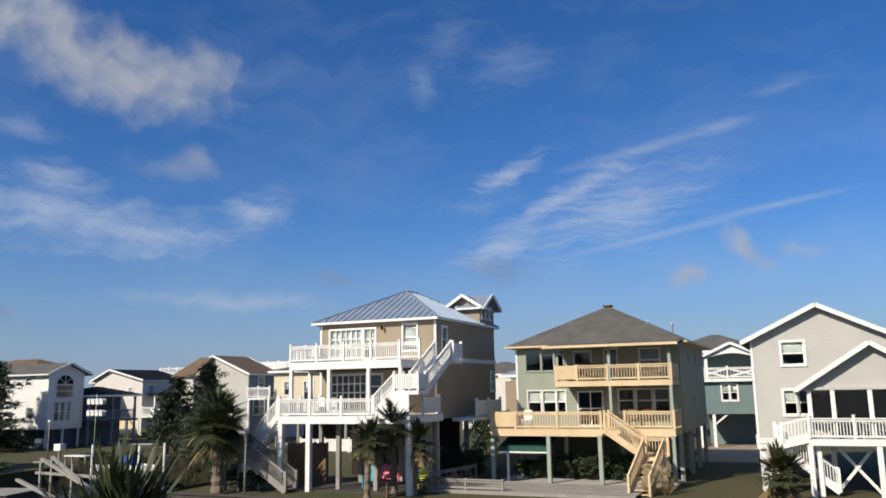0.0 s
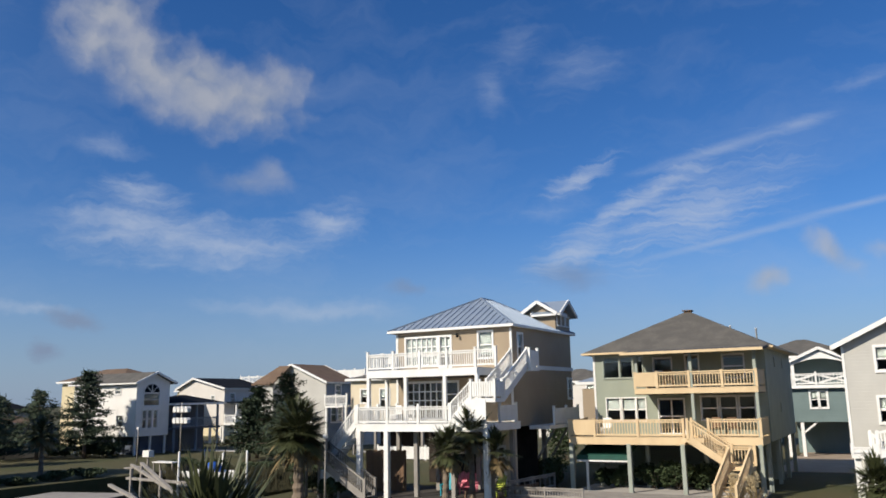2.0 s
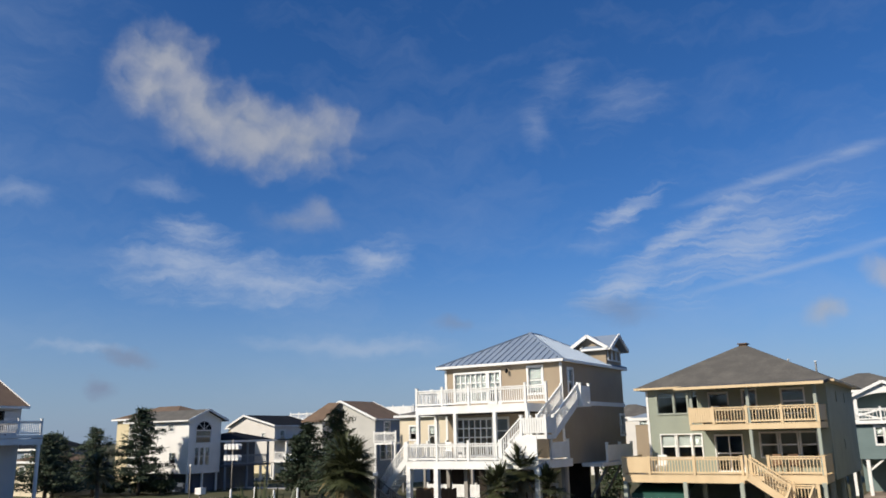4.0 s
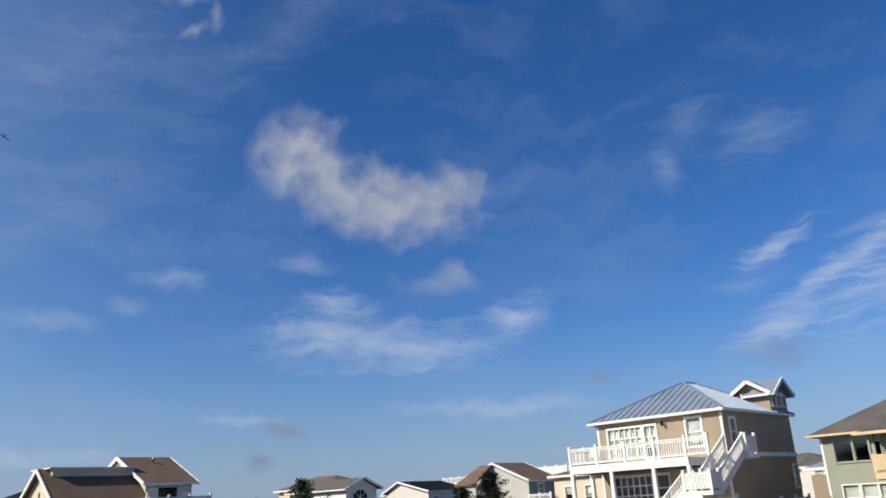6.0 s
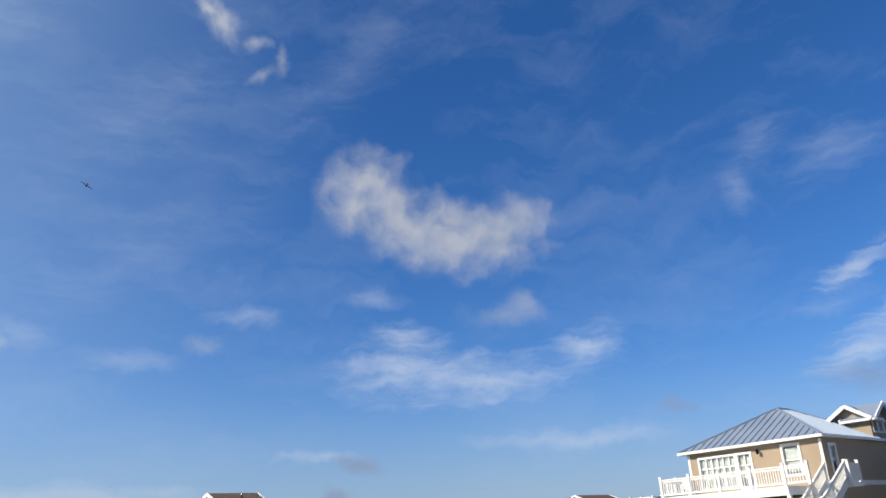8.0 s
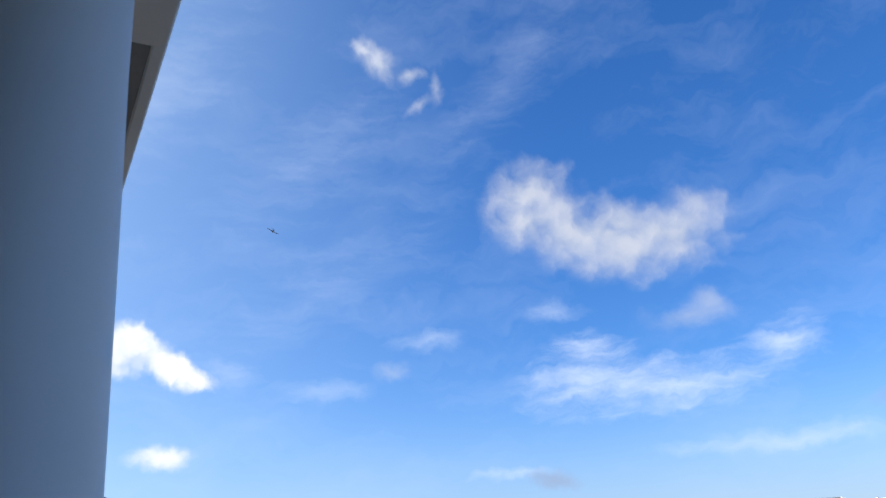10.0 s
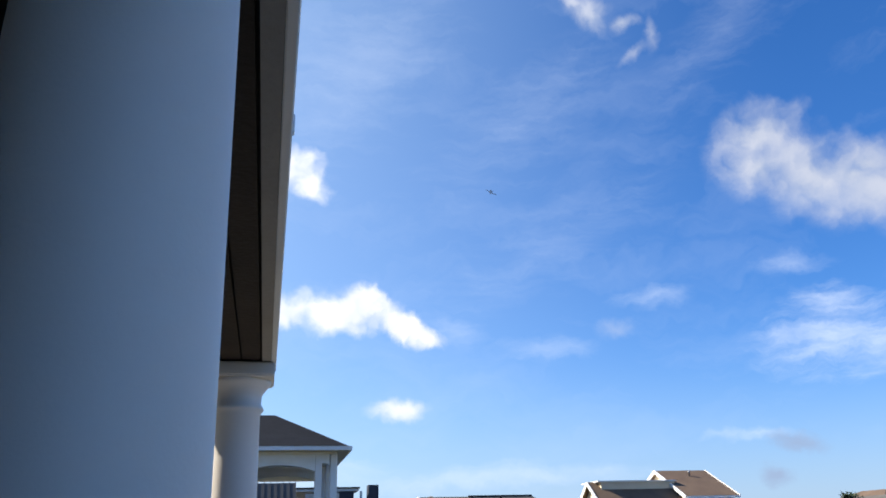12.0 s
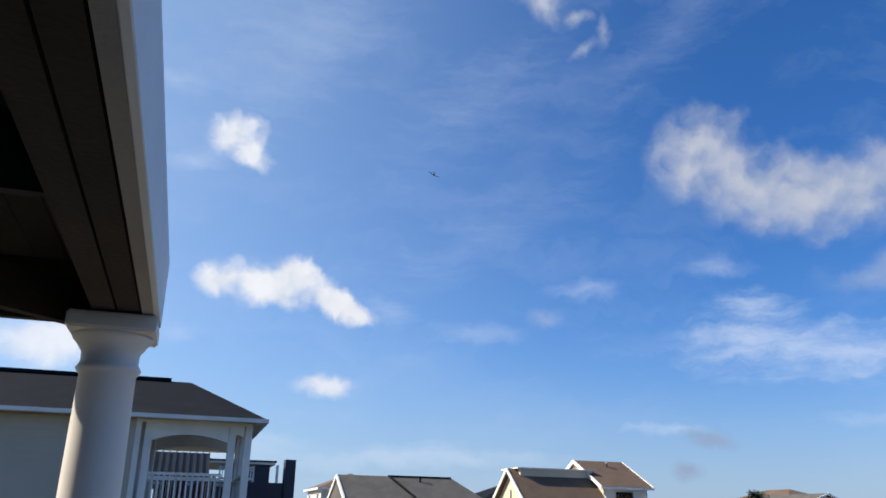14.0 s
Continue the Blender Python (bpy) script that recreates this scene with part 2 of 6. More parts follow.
NAVY_SIDING = material("slate_blue_siding", (0.085, 0.105, 0.145), (0.065, 0.082, 0.115), 0.8, 0.7, courses=0.18)
DARK_SIDING = material("dark_blue_siding", (0.035, 0.045, 0.07), (0.03, 0.036, 0.055), 0.8, 0.6, courses=0.2)
BEIGE = material("beige_siding", (0.47, 0.43, 0.35), (0.42, 0.38, 0.31), 0.8, 0.65, vary=0.06)
METAL_ROOF = material("blue_metal_roof", (0.30, 0.36, 0.44), (0.25, 0.31, 0.40), 0.6, 0.48, 0.35)
SHINGLE = material("grey_shingle", (0.135, 0.125, 0.11), (0.085, 0.08, 0.072), 1.2, 0.9, bump=0.5, bump_scale=9.0, fine=0.5)
BROWN_SHINGLE = material("brown_shingle", (0.17, 0.115, 0.075), (0.12, 0.08, 0.055), 1.0, 0.9, bump=0.5, bump_scale=9.0, fine=0.5)
CHARCOAL = material("charcoal_shingle", (0.018, 0.022, 0.029), (0.011, 0.013, 0.018), 1.4, 0.95, bump=0.5, bump_scale=12.0, fine=0.6, specular=0.05)
DECKWOOD = material("yellow_pine", (0.66, 0.51, 0.31), (0.56, 0.42, 0.25), 1.4, 0.65, stretch=(1, 1, 0.4), bump=0.1)
GREYWOOD = material("grey_weathered_wood", (0.32, 0.30, 0.27), (0.23, 0.21, 0.19), 1.3, 0.8, bump=0.2)
BROWNWOOD = material("brown_wood", (0.20, 0.12, 0.07), (0.13, 0.08, 0.05), 1.3, 0.75, bump=0.2, vary=0.25)
# near-black wood; as soffits and ground-storey rear walls it stands in for shade
DARKWOOD_AND_SHADE = material("dark_wood_and_shade", (0.036, 0.027, 0.021), (0.018, 0.014, 0.012), 2.0, 0.8, bump=0.2, specular=0.2)
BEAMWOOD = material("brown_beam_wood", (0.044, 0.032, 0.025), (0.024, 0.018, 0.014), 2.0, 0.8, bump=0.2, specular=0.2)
SAGEPOST = material("sage_post", (0.33, 0.36, 0.31), (0.26, 0.29, 0.25), 1.5, 0.7)
SAND = material("sandy_drive", (0.34, 0.27, 0.20), (0.27, 0.21, 0.155), 0.9, 0.9, bump=0.2)
DOCKWOOD = material("dark_weathered_wood", (0.070, 0.062, 0.054), (0.045, 0.040, 0.034), 1.3, 0.85, bump=0.25)
CONCRETE = material("concrete", (0.42, 0.40, 0.37), (0.33, 0.31, 0.29), 0.9, 0.85, bump=0.15)
INSIDE = material("room_plaster", (0.30, 0.28, 0.25), (0.25, 0.23, 0.21), 1.0, 0.8)
BLIND = material("window_blind", (0.26, 0.27, 0.25), (0.21, 0.22, 0.20), 2.0, 0.7)
PANE = glass("window_glass")
SCREEN = material("dark_screen", (0.012, 0.013, 0.015), (0.008, 0.009, 0.010), 2.0, 0.9, specular=0.1)
BARK = material("bark", (0.13, 0.10, 0.075), (0.07, 0.055, 0.04), 5.0, 0.9, bump=0.8, bump_scale=14.0, stretch=(1, 1, 0.4))
PALMBARK = material("palm_bark", (0.24, 0.19, 0.14), (0.13, 0.10, 0.07), 6.0, 0.9, bump=0.8, bump_scale=10.0)
NEEDLE = material("pine_needles", (0.030, 0.050, 0.022), (0.018, 0.030, 0.014), 1.2, 0.75)
FROND = material("palm_frond", (0.075, 0.085, 0.034), (0.040, 0.048, 0.020), 1.2, 0.55)
DRYFROND = material("dry_frond", (0.26, 0.19, 0.09), (0.18, 0.13, 0.06), 1.5, 0.75)
BUSH = material("shrub_leaf", (0.040, 0.062, 0.022), (0.022, 0.036, 0.014), 1.5, 0.7)
GRASS = material("lawn", (0.034, 0.048, 0.012), (0.068, 0.060, 0.024), 0.16, 0.95, bump=0.6, bump_scale=3.0, fine=0.5)
WATER = material("canal_water", (0.012, 0.018, 0.018), (0.016, 0.022, 0.02), 0.3, 0.08, bump=0.15, bump_scale=1.5, specular=0.5)
COLUMN = material("column_paint", (0.72, 0.68, 0.62), (0.65, 0.61, 0.56), 2.5, 0.5, bump=0.03, bump_scale=160.0, fine=0.15)
FASCIA = material("fascia_paint", (0.74, 0.74, 0.73), (0.64, 0.64, 0.62), 2.0, 0.5, bump=0.04)
BLUE_TARP = material("blue_cover", (0.02, 0.10, 0.42), (0.015, 0.07, 0.32), 2.0, 0.5, bump=0.2, bump_scale=12.0)
PINK = material("pink_plastic", (0.72, 0.22, 0.28), (0.62, 0.18, 0.24), 2.0, 0.4)
TURQ = material("turquoise_plastic", (0.03, 0.34, 0.42), (0.02, 0.28, 0.36), 2.0, 0.4)
LIME = material("lime_plastic", (0.42, 0.48, 0.08), (0.36, 0.42, 0.06), 2.0, 0.4)
AWNING = material("green_canvas", (0.015, 0.085, 0.065), (0.010, 0.060, 0.045), 2.0, 0.7)
STEEL = material("galvanised_steel", (0.45, 0.46, 0.47), (0.36, 0.37, 0.38), 3.0, 0.4, 0.8)
PLANE_GREY = material("aircraft_paint", (0.10, 0.11, 0.13), (0.08, 0.09, 0.11), 2.0, 0.5)
BLACKMETAL = material("black_metal_roof", (0.035, 0.038, 0.045), (0.025, 0.028, 0.034), 1.0, 0.45, 0.2)
PLUME = material("pampas_plume", (0.62, 0.50, 0.30), (0.50, 0.40, 0.24), 3.0, 0.9)

# ------------------------------------------------------------ building helpers


def box(bm, x0, x1, y0, y1, z0, z1):
    v = [bm.verts.new(p) for p in ((x0, y0, z0), (x1, y0, z0), (x1, y1, z0), (x0, y1, z0),
                                   (x0, y0, z1), (x1, y0, z1), (x1, y1, z1), (x0, y1, z1))]
    for f in ((3, 2, 1, 0), (4, 5, 6, 7), (0, 1, 5, 4), (1, 2, 6, 5), (2, 3, 7, 6), (3, 0, 4, 7)):
        bm.faces.new([v[i] for i in f])
    return v


def beam(bm, a, b, w, h):
    """A straight board from a to b, w wide across and h high."""
    a, b = Vector(a), Vector(b)
    along = (b - a).normalized()
    side = along.cross(Vector((0, 0, 1)))
    side = side.normalized() if side.length > 1e-4 else Vector((1, 0, 0))
    up = side.cross(along)
    c = [(-1, -1), (1, -1), (1, 1), (-1, 1)]
    p = [[bm.verts.new(e + side * (i * w / 2) + up * (j * h / 2)) for i, j in c] for e in (a, b)]
    for i in range(4):
        j = (i + 1) % 4
        bm.faces.new((p[0][i], p[0][j], p[1][j], p[1][i]))
    bm.faces.new(p[0][::-1])
    bm.faces.new(p[1])


def lathe(bm, profile, n=24, cx=0.0, cy=0.0):
    """A turned solid from (radius, z) pairs."""
    rings = [[bm.verts.new((cx + r * math.cos(2 * math.pi * k / n), cy + r * math.sin(2 * math.pi * k / n), z)) for k in range(n)]
             for r, z in profile]
    for a, b in zip(rings, rings[1:]):
        for k in range(n):
            f = bm.faces.new((a[k], a[(k + 1) % n], b[(k + 1) % n], b[k]))
            f.smooth = True
    bm.faces.new(rings[0][::-1])
    bm.faces.new(rings[-1])


def solid(bm, points, faces):
    v = [bm.verts.new(p) for p in points]
    for f in faces:
        bm.faces.new([v[i] for i in f])


def finish(bm, name, mat):
    bmesh.ops.recalc_face_normals(bm, faces=bm.faces)
    me = bpy.data.meshes.new(name)
    bm.to_mesh(me)
    bm.free()
    me.materials.append(mat)
    return me


def part(name, bm, mat, parent, label=""):
    ob = new(name, finish(bm, name, mat))
    ob.parent = parent
    return tagged(ob, label)


def single(name, bm, mat, m, label, category, group="", kind=""):
    ob = new(name, finish(bm, name, mat))
    ob.matrix_world = m
    return tagged(ob, label, category, group, kind)


def thing(name, m, label, category, group="", kind=""):
    ob = new(name)
    ob.empty_display_size = 0.3
    ob.matrix_world = m
    return tagged(ob, label, category, group, kind)


def bx(name, dims, mat, parent, label=""):
    bm = bmesh.new()
    box(bm, *dims)
    return part(name, bm, mat, parent, label)


# faces of a house: maps (along, out, up) to house space; out is positive away from the wall
def face_map(side, w, d):
    if side == "front":
        return lambda a, o, z: (a, -o, z)
    if side == "right":
        return lambda a, o, z: (w + o, a, z)
    if side == "left":
        return lambda a, o, z: (-o, d - a, z)
    return lambda a, o, z: (w - a, d + o, z)


def fbox(bm, fm, a0, a1, o0, o1, z0, z1):
    p, q = fm(a0, o0, z0), fm(a1, o1, z1)
    box(bm, min(p[0], q[0]), max(p[0], q[0]), min(p[1], q[1]), max(p[1], q[1]), z0, z1)


def wall(parent, fm, length, z0, z1, openings, mat, thick=0.15, name="wall", a_start=0.0):
    """A wall with true openings (a0, a1, z0, z1)."""
    xs = sorted({a_start, length, *(o[0] for o in openings), *(o[1] for o in openings)})
    zs = sorted({z0, z1, *(o[2] for o in openings), *(o[3] for o in openings)})
    bm = bmesh.new()
    for i in range(len(xs) - 1):
        run = None
        for j in range(len(zs) - 1):
            cx, cz = (xs[i] + xs[i + 1]) / 2, (zs[j] + zs[j + 1]) / 2
            hole = any(o[0] < cx < o[1] and o[2] < cz < o[3] for o in openings)
            if not hole:
                run = (run[0], zs[j + 1]) if run else (zs[j], zs[j + 1])
            if run and (hole or j == len(zs) - 2):
                fbox(bm, fm, xs[i], xs[i + 1], -thick, 0, run[0], run[1])
                run = None
    return part(name, bm, mat, parent)


def window(parent, fm, a0, a1, z0, z1, cols=1, rows=2, blind=0.0, frame_w=0.11, mat=None, name="window", pane=True):
    """A framed window in an opening: casing, sash bars, glass and, where asked, a blind, half-drawn or added to lighten
    the pane.
    """
    mat = mat or TRIM
    bm = bmesh.new()
    w = frame_w
    fbox(bm, fm, a0 - w, a1 + w, 0.003, 0.045, z1, z1 + w)
    fbox(bm, fm, a0 - w, a1 + w, 0.003, 0.06, z0 - w, z0)
    fbox(bm, fm, a0 - w, a0, 0.003, 0.045, z0, z1)
    fbox(bm, fm, a1, a1 + w, 0.003, 0.045, z0, z1)
    fr = part(name, bm, mat, parent)
    bm = bmesh.new()
    b = 0.035
    for i in range(cols + 1):
        c = a0 + (a1 - a0) * i / cols
        fbox(bm, fm, max(a0, c - b), min(a1, c + b), -0.09, -0.03, z0, z1)
    for j in range(rows + 1):
        c = z0 + (z1 - z0) * j / rows
        fbox(bm, fm, a0, a1, -0.085, -0.035, max(z0, c - b), min(z1, c + b))
    part("sash", bm, mat, fr)
    if pane:
        bm = bmesh.new()
        fbox(bm, fm, a0, a1, -0.062, -0.056, z0, z1)
        g = part("pane", bm, PANE, fr)
        g.visible_shadow = False
    if blind:
        bm = bmesh.new()
        fbox(bm, fm, a0 + 0.02, a1 - 0.02, -0.125, -0.11, z1 - (z1 - z0) * blind, z1)
        part("blind", bm, BLIND, fr)
    return fr


def hip_roof(parent, x0, x1, y0, y1, z, rise, mat, ridge=None, trim=None, drop=0.2):
    """A hipped roof with its fascia. ridge: the ridge's ends (xa, ya, xb, yb)."""
    if ridge is None:
        h = (x1 - x0) / 2
        ridge = ((x0 + x1) / 2, y0 + h, (x0 + x1) / 2, y1 - h) if y1 - y0 > x1 - x0 else (x0 + (y1 - y0) / 2, (y0 + y1) / 2, x1 - (y1 - y0) / 2, (y0 + y1) / 2)
    xa, ya, xb, yb = ridge
    bm = bmesh.new()
    pts = [(x0, y0, z), (x1, y0, z), (x1, y1, z), (x0, y1, z), (xa, ya, z + rise), (xb, yb, z + rise)]
    if abs(xa - xb) + abs(ya - yb) < 0.02:
        faces = ((0, 1, 4), (1, 2, 4), (2, 3, 4), (3, 0, 4), (3, 2, 1, 0))
        pts = pts[:5]
    elif abs(xa - xb) < abs(ya - yb):
        faces = ((0, 1, 4), (1, 2, 5, 4), (2, 3, 5), (3, 0, 4, 5), (3, 2, 1, 0))
    else:
        faces = ((0, 1, 5, 4), (1, 2, 5), (2, 3, 4, 5), (3, 0, 4), (3, 2, 1, 0))
    solid(bm, pts, faces)
    r = part("roof", bm, mat, parent)
    bm = bmesh.new()
    e = 0.03
    for dims in ((x0 - e, x1 + e, y0 - e, y0), (x0 - e, x1 + e, y1, y1 + e), (x0 - e, x0, y0, y1), (x1, x1 + e, y0, y1)):
        box(bm, *dims, z - drop, z + 0.01)
    box(bm, x0, x1, y0, y1, z - drop + 0.02, z - drop + 0.05)
    part("fascia", bm, trim or TRIM, r)
    return r


def gable_roof(parent, x0, x1, y0, y1, z, rise, mat, axis="y", peak=0.5, trim=None, thick=0.18, name="roof"):
    """Two sloping slabs with rake boards; the ridge runs along axis."""
    a0, a1, b0, b1 = (x0, x1, y0, y1) if axis == "y" else (y0, y1, x0, x1)
    mid = a0 + (a1 - a0) * peak

    def P(a, b, h):
        return (a, b, h) if axis == "y" else (b, a, h)

    bm = bmesh.new()
    sec = [(a0, z), (mid, z + rise), (a1, z), (a1, z - thick), (mid, z + rise - thick), (a0, z - thick)]
    pts = [P(a, b0, h) for a, h in sec] + [P(a, b1, h) for a, h in sec]
    faces = [(i, (i + 1) % 6, (i + 1) % 6 + 6, i + 6) for i in range(6)]
    faces += [(0, 1, 4, 5), (1, 2, 3, 4), (6, 7, 10, 11), (7, 8, 9, 10)]
    solid(bm, pts, faces)
    r = part(name, bm, mat, parent)
    for b in (b0 - 0.04, b1 + 0.04):
        for (a, h), (c, k) in (((a0, z), (mid, z + rise)), ((mid, z + rise), (a1, z))):
            bm = bmesh.new()
            beam(bm, P(a, b, h - thick / 2), P(c, b, k - thick / 2), 0.08, thick + 0.08)
            part("rake_board", bm, trim or TRIM, r)
    for a in (a0 - 0.03, a1 + 0.03):
        bm = bmesh.new()
        beam(bm, P(a, b0, z - thick / 2 - 0.02), P(a, b1, z - thick / 2 - 0.02), 0.06, thick)
        part("gutter", bm, trim or TRIM, r)
    return r


def gable_wall(parent, fm, a0, a1, z, rise, mat, peak=0.5, thick=0.15, name="gable"):
    bm = bmesh.new()
    mid = a0 + (a1 - a0) * peak
    pts = [fm(a0, 0, z), fm(a1, 0, z), fm(mid, 0, z + rise), fm(a0, -thick, z), fm(a1, -thick, z), fm(mid, -thick, z + rise)]
    solid(bm, pts, ((0, 1, 2), (5, 4, 3), (0, 3, 4, 1), (1, 4, 5, 2), (2, 5, 3, 0)))
    return part(name, bm, mat, parent)


def railing(parent, a, b, mat, height=1.0, post_every=2.0, pickets=0.13, post_w=0.13, post_up=0.12, solid_panel=False, name="railing", ends=(True, True)):
    """A straight railing from a to b (both at floor height): the cap rail, with lower rails, pickets and posts as its parts."""
    a, b = Vector(a), Vector(b)
    run = b - a
    n = max(1, round(run.length / post_every))
    bm = bmesh.new()
    up = Vector((0, 0, 1))
    beam(bm, a + up * (height - 0.03), b + up * (height - 0.03), 0.12, 0.06)
    r = part(name, bm, mat, parent)
    for lift, across, deep in ((0.12, 0.05, 0.09), (height - 0.13, 0.04, 0.08)):
        bm = bmesh.new()
        beam(bm, a + up * lift, b + up * lift, across, deep)
        part("rail", bm, mat, r)
    k = int(run.length / pickets)
    s = 0.055 if solid_panel else 0.02
    for i in range(1, k):
        p = a + run * (i / k)
        bm = bmesh.new()
        box(bm, p.x - s, p.x + s, p.y - s, p.y + s, p.z + 0.1, p.z + height - 0.06)
        part("picket", bm, mat, r)
    for i in range(n + 1):
        if (i == 0 and not ends[0]) or (i == n and not ends[1]):
            continue
        p = a + run * (i / n)
        bm = bmesh.new()
        h = post_w / 2
        box(bm, p.x - h, p.x + h, p.y - h, p.y + h, p.z - 0.02, p.z + height + post_up)
        box(bm, p.x - h - 0.02, p.x + h + 0.02, p.y - h - 0.02, p.y + h + 0.02, p.z + height + post_up, p.z + height + post_up + 0.03)
        part("post", bm, mat, r)
    return r


def stairs(parent, a, b, width, mat, side, rail=True, treads=None):
    """A flight from a (top) to b (bottom); side is the horizontal unit vector across it."""
    a, b, side = Vector(a), Vector(b), Vector(side)
    n = treads or max(3, round((a.z - b.z) / 0.18))
    bm = bmesh.new()
    for s in (-0.5, 0.5):
        beam(bm, a + side * width * s, b + side * width * s, 0.06, 0.28)
    st = part("stair", bm, mat, parent)
    run = b - a
    flat_run = Vector((run.x, run.y, 0)).normalized()
    for i in range(n):
        p = a + run * ((i + 0.5) / n)
        bm = bmesh.new()
        beam(bm, p - side * width / 2, p + side * width / 2, 0.27, 0.04)
        part("tread", bm, mat, st)
    if rail:
        for s in (-0.5, 0.5):
            o = side * width * s
            bm = bmesh.new()
            up = Vector((0, 0, 1))
            beam(bm, a + o + up * 0.95, b + o + up * 0.95, 0.10, 0.07)
            beam(bm, a + o + up * 0.2, b + o + up * 0.2, 0.05, 0.07)
            k = int(run.length / 0.15)
            for i in range(1, k):
                p = a + o + run * (i / k)
                box(bm, p.x - 0.02, p.x + 0.02, p.y - 0.02, p.y + 0.02, p.z + 0.16, p.z + 0.95)
            for p in (a + o, b + o):
                box(bm, p.x - 0.06, p.x + 0.06, p.y - 0.06, p.y + 0.06, p.z, p.z + 1.05)
            part("stair_rail", bm, mat, st)
    return st


def posts(parent, spots, z0, z1, mat, w=0.2, name="piling"):
    for x, y in spots:
        bm = bmesh.new()
        h = w / 2
        box(bm, x - h, x + h, y - h, y + h, z0, z1)
        bmesh.ops.bevel(bm, geom=bm.edges[:], offset=0.015, segments=1, affect="EDGES")
        part(name, bm, mat, parent)


def deck(parent, x0, x1, y0, y1, z, mat, thick=0.28, name="deck"):
    """Decking boards on a rim; z is the floor."""
    bm = bmesh.new()
    box(bm, x0, x1, y0, y1, z - thick, z - 0.04)
    d = part(name, bm, mat, parent)
    bm = bmesh.new()
    n = max(2, int((y1 - y0) / 0.15))
    for i in range(n):
        box(bm, x0 - 0.02, x1 + 0.02, y0 + (y1 - y0) * i / n + 0.004, y0 + (y1 - y0) * (i + 1) / n - 0.004, z - 0.036, z)
    part("decking", bm, mat, d)
    return d


def x_brace(parent, a, b, z0, z1, mat):
    bm = bmesh.new()
    beam(bm, (*a, z0), (*b, z1), 0.05, 0.14)
    part("brace", bm, mat, parent)
    bm = bmesh.new()
    beam(bm, (a[0] + 0.06, a[1] + 0.06, z1), (b[0] + 0.06, b[1] + 0.06, z0), 0.05, 0.14)
    part("brace", bm, mat, parent)


# ------------------------------------------------------------ ground, canal
FAR_BANK, BASIN_BANK, BASIN_X, END_X, NEAR_BANK = 34.0, 44.0, -32.0, -49.6, 15.0
BIG, BED = 2600.0, -2.4
bm = bmesh.new()


def strip(x0, x1, ys):
    for (ya, za), (yb, zb) in zip(ys, ys[1:]):
        bm.faces.new([bm.verts.new(p) for p in ((x0, ya, za), (x1, ya, za), (x1, yb, zb), (x0, yb, zb))])


near_rows = [(-BIG, 0.0), (NEAR_BANK, 0.0), (NEAR_BANK + 0.02, BED)]
strip(BASIN_X, BIG, near_rows + [(FAR_BANK - 0.02, BED), (FAR_BANK, -0.2), (50.0, 0.0), (BIG, 0.0)])
strip(END_X, BASIN_X, near_rows + [(BASIN_BANK - 3.0, BED), (BASIN_BANK, -0.2), (50.0, 0.0), (BIG, 0.0)])
strip(-BIG, END_X, [(-BIG, 0.0), (BIG, 0.0)])
for x, y0, y1 in ((BASIN_X, FAR_BANK, BASIN_BANK), (END_X, NEAR_BANK, BASIN_BANK)):
    bm.faces.new([bm.verts.new(p) for p in ((x, y0, BED), (x, y1, BED), (x, y1, 0), (x, y0, 0))])
bmesh.ops.remove_doubles(bm, verts=bm.verts, dist=0.001)
single("ground", bm, GRASS, G, "mown lawn and sandy grass along the canal", "ground", kind="structure")

bm = bmesh.new()
box(bm, END_X + 0.01, 600, NEAR_BANK + 0.03, BASIN_BANK - 1.0, -1.2, -1.0)
single("water", bm, WATER, G, "dark still canal water between the banks", "water", kind="structure")

# ------------------------------------------------------------ tan house with white decks
def roof_ribs(roof, x0, x1, y0, y1, z, rise, ridge, mat, step=0.42):
    """Standing seams on the front and right slopes of a hip roof."""
    xa, ya, xb, yb = ridge
    n = int((x1 - x0) / step)
    for i in range(1, n):
        x = x0 + (x1 - x0) * i / n
        k = (x - x0) / (xa - x0) if x < xa else (x1 - x) / (x1 - xa)
        bm = bmesh.new()
        beam(bm, (x, y0, z + 0.02), (x, y0 + (ya - y0) * k, z + rise * k + 0.02), 0.035, 0.06)
        part("seam", bm, mat, roof)
    n = int((y1 - y0) / step)
    for i in range(1, n):
        y = y0 + (y1 - y0) * i / n
        k = min(1, (y - y0) / (ya - y0), (y1 - y) / (y1 - yb))
        bm = bmesh.new()
        beam(bm, (x1, y, z + 0.02), (x1 + (xa - x1) * k, y, z + rise * k + 0.02), 0.035, 0.06)
        part("seam", bm, mat, roof)
    bm = bmesh.new()
    for a, b in (((x0, y0), (xa, ya)), ((x1, y0), (xa, ya)), ((x1, y1), (xb, yb)), ((xa, ya), (xb, yb))):
        beam(bm, (*a, z + (rise if a == (xa, ya) else 0) + 0.03), (*b, z + rise + 0.03), 0.16, 0.06)
    part("ridge_cap", bm, mat, roof)


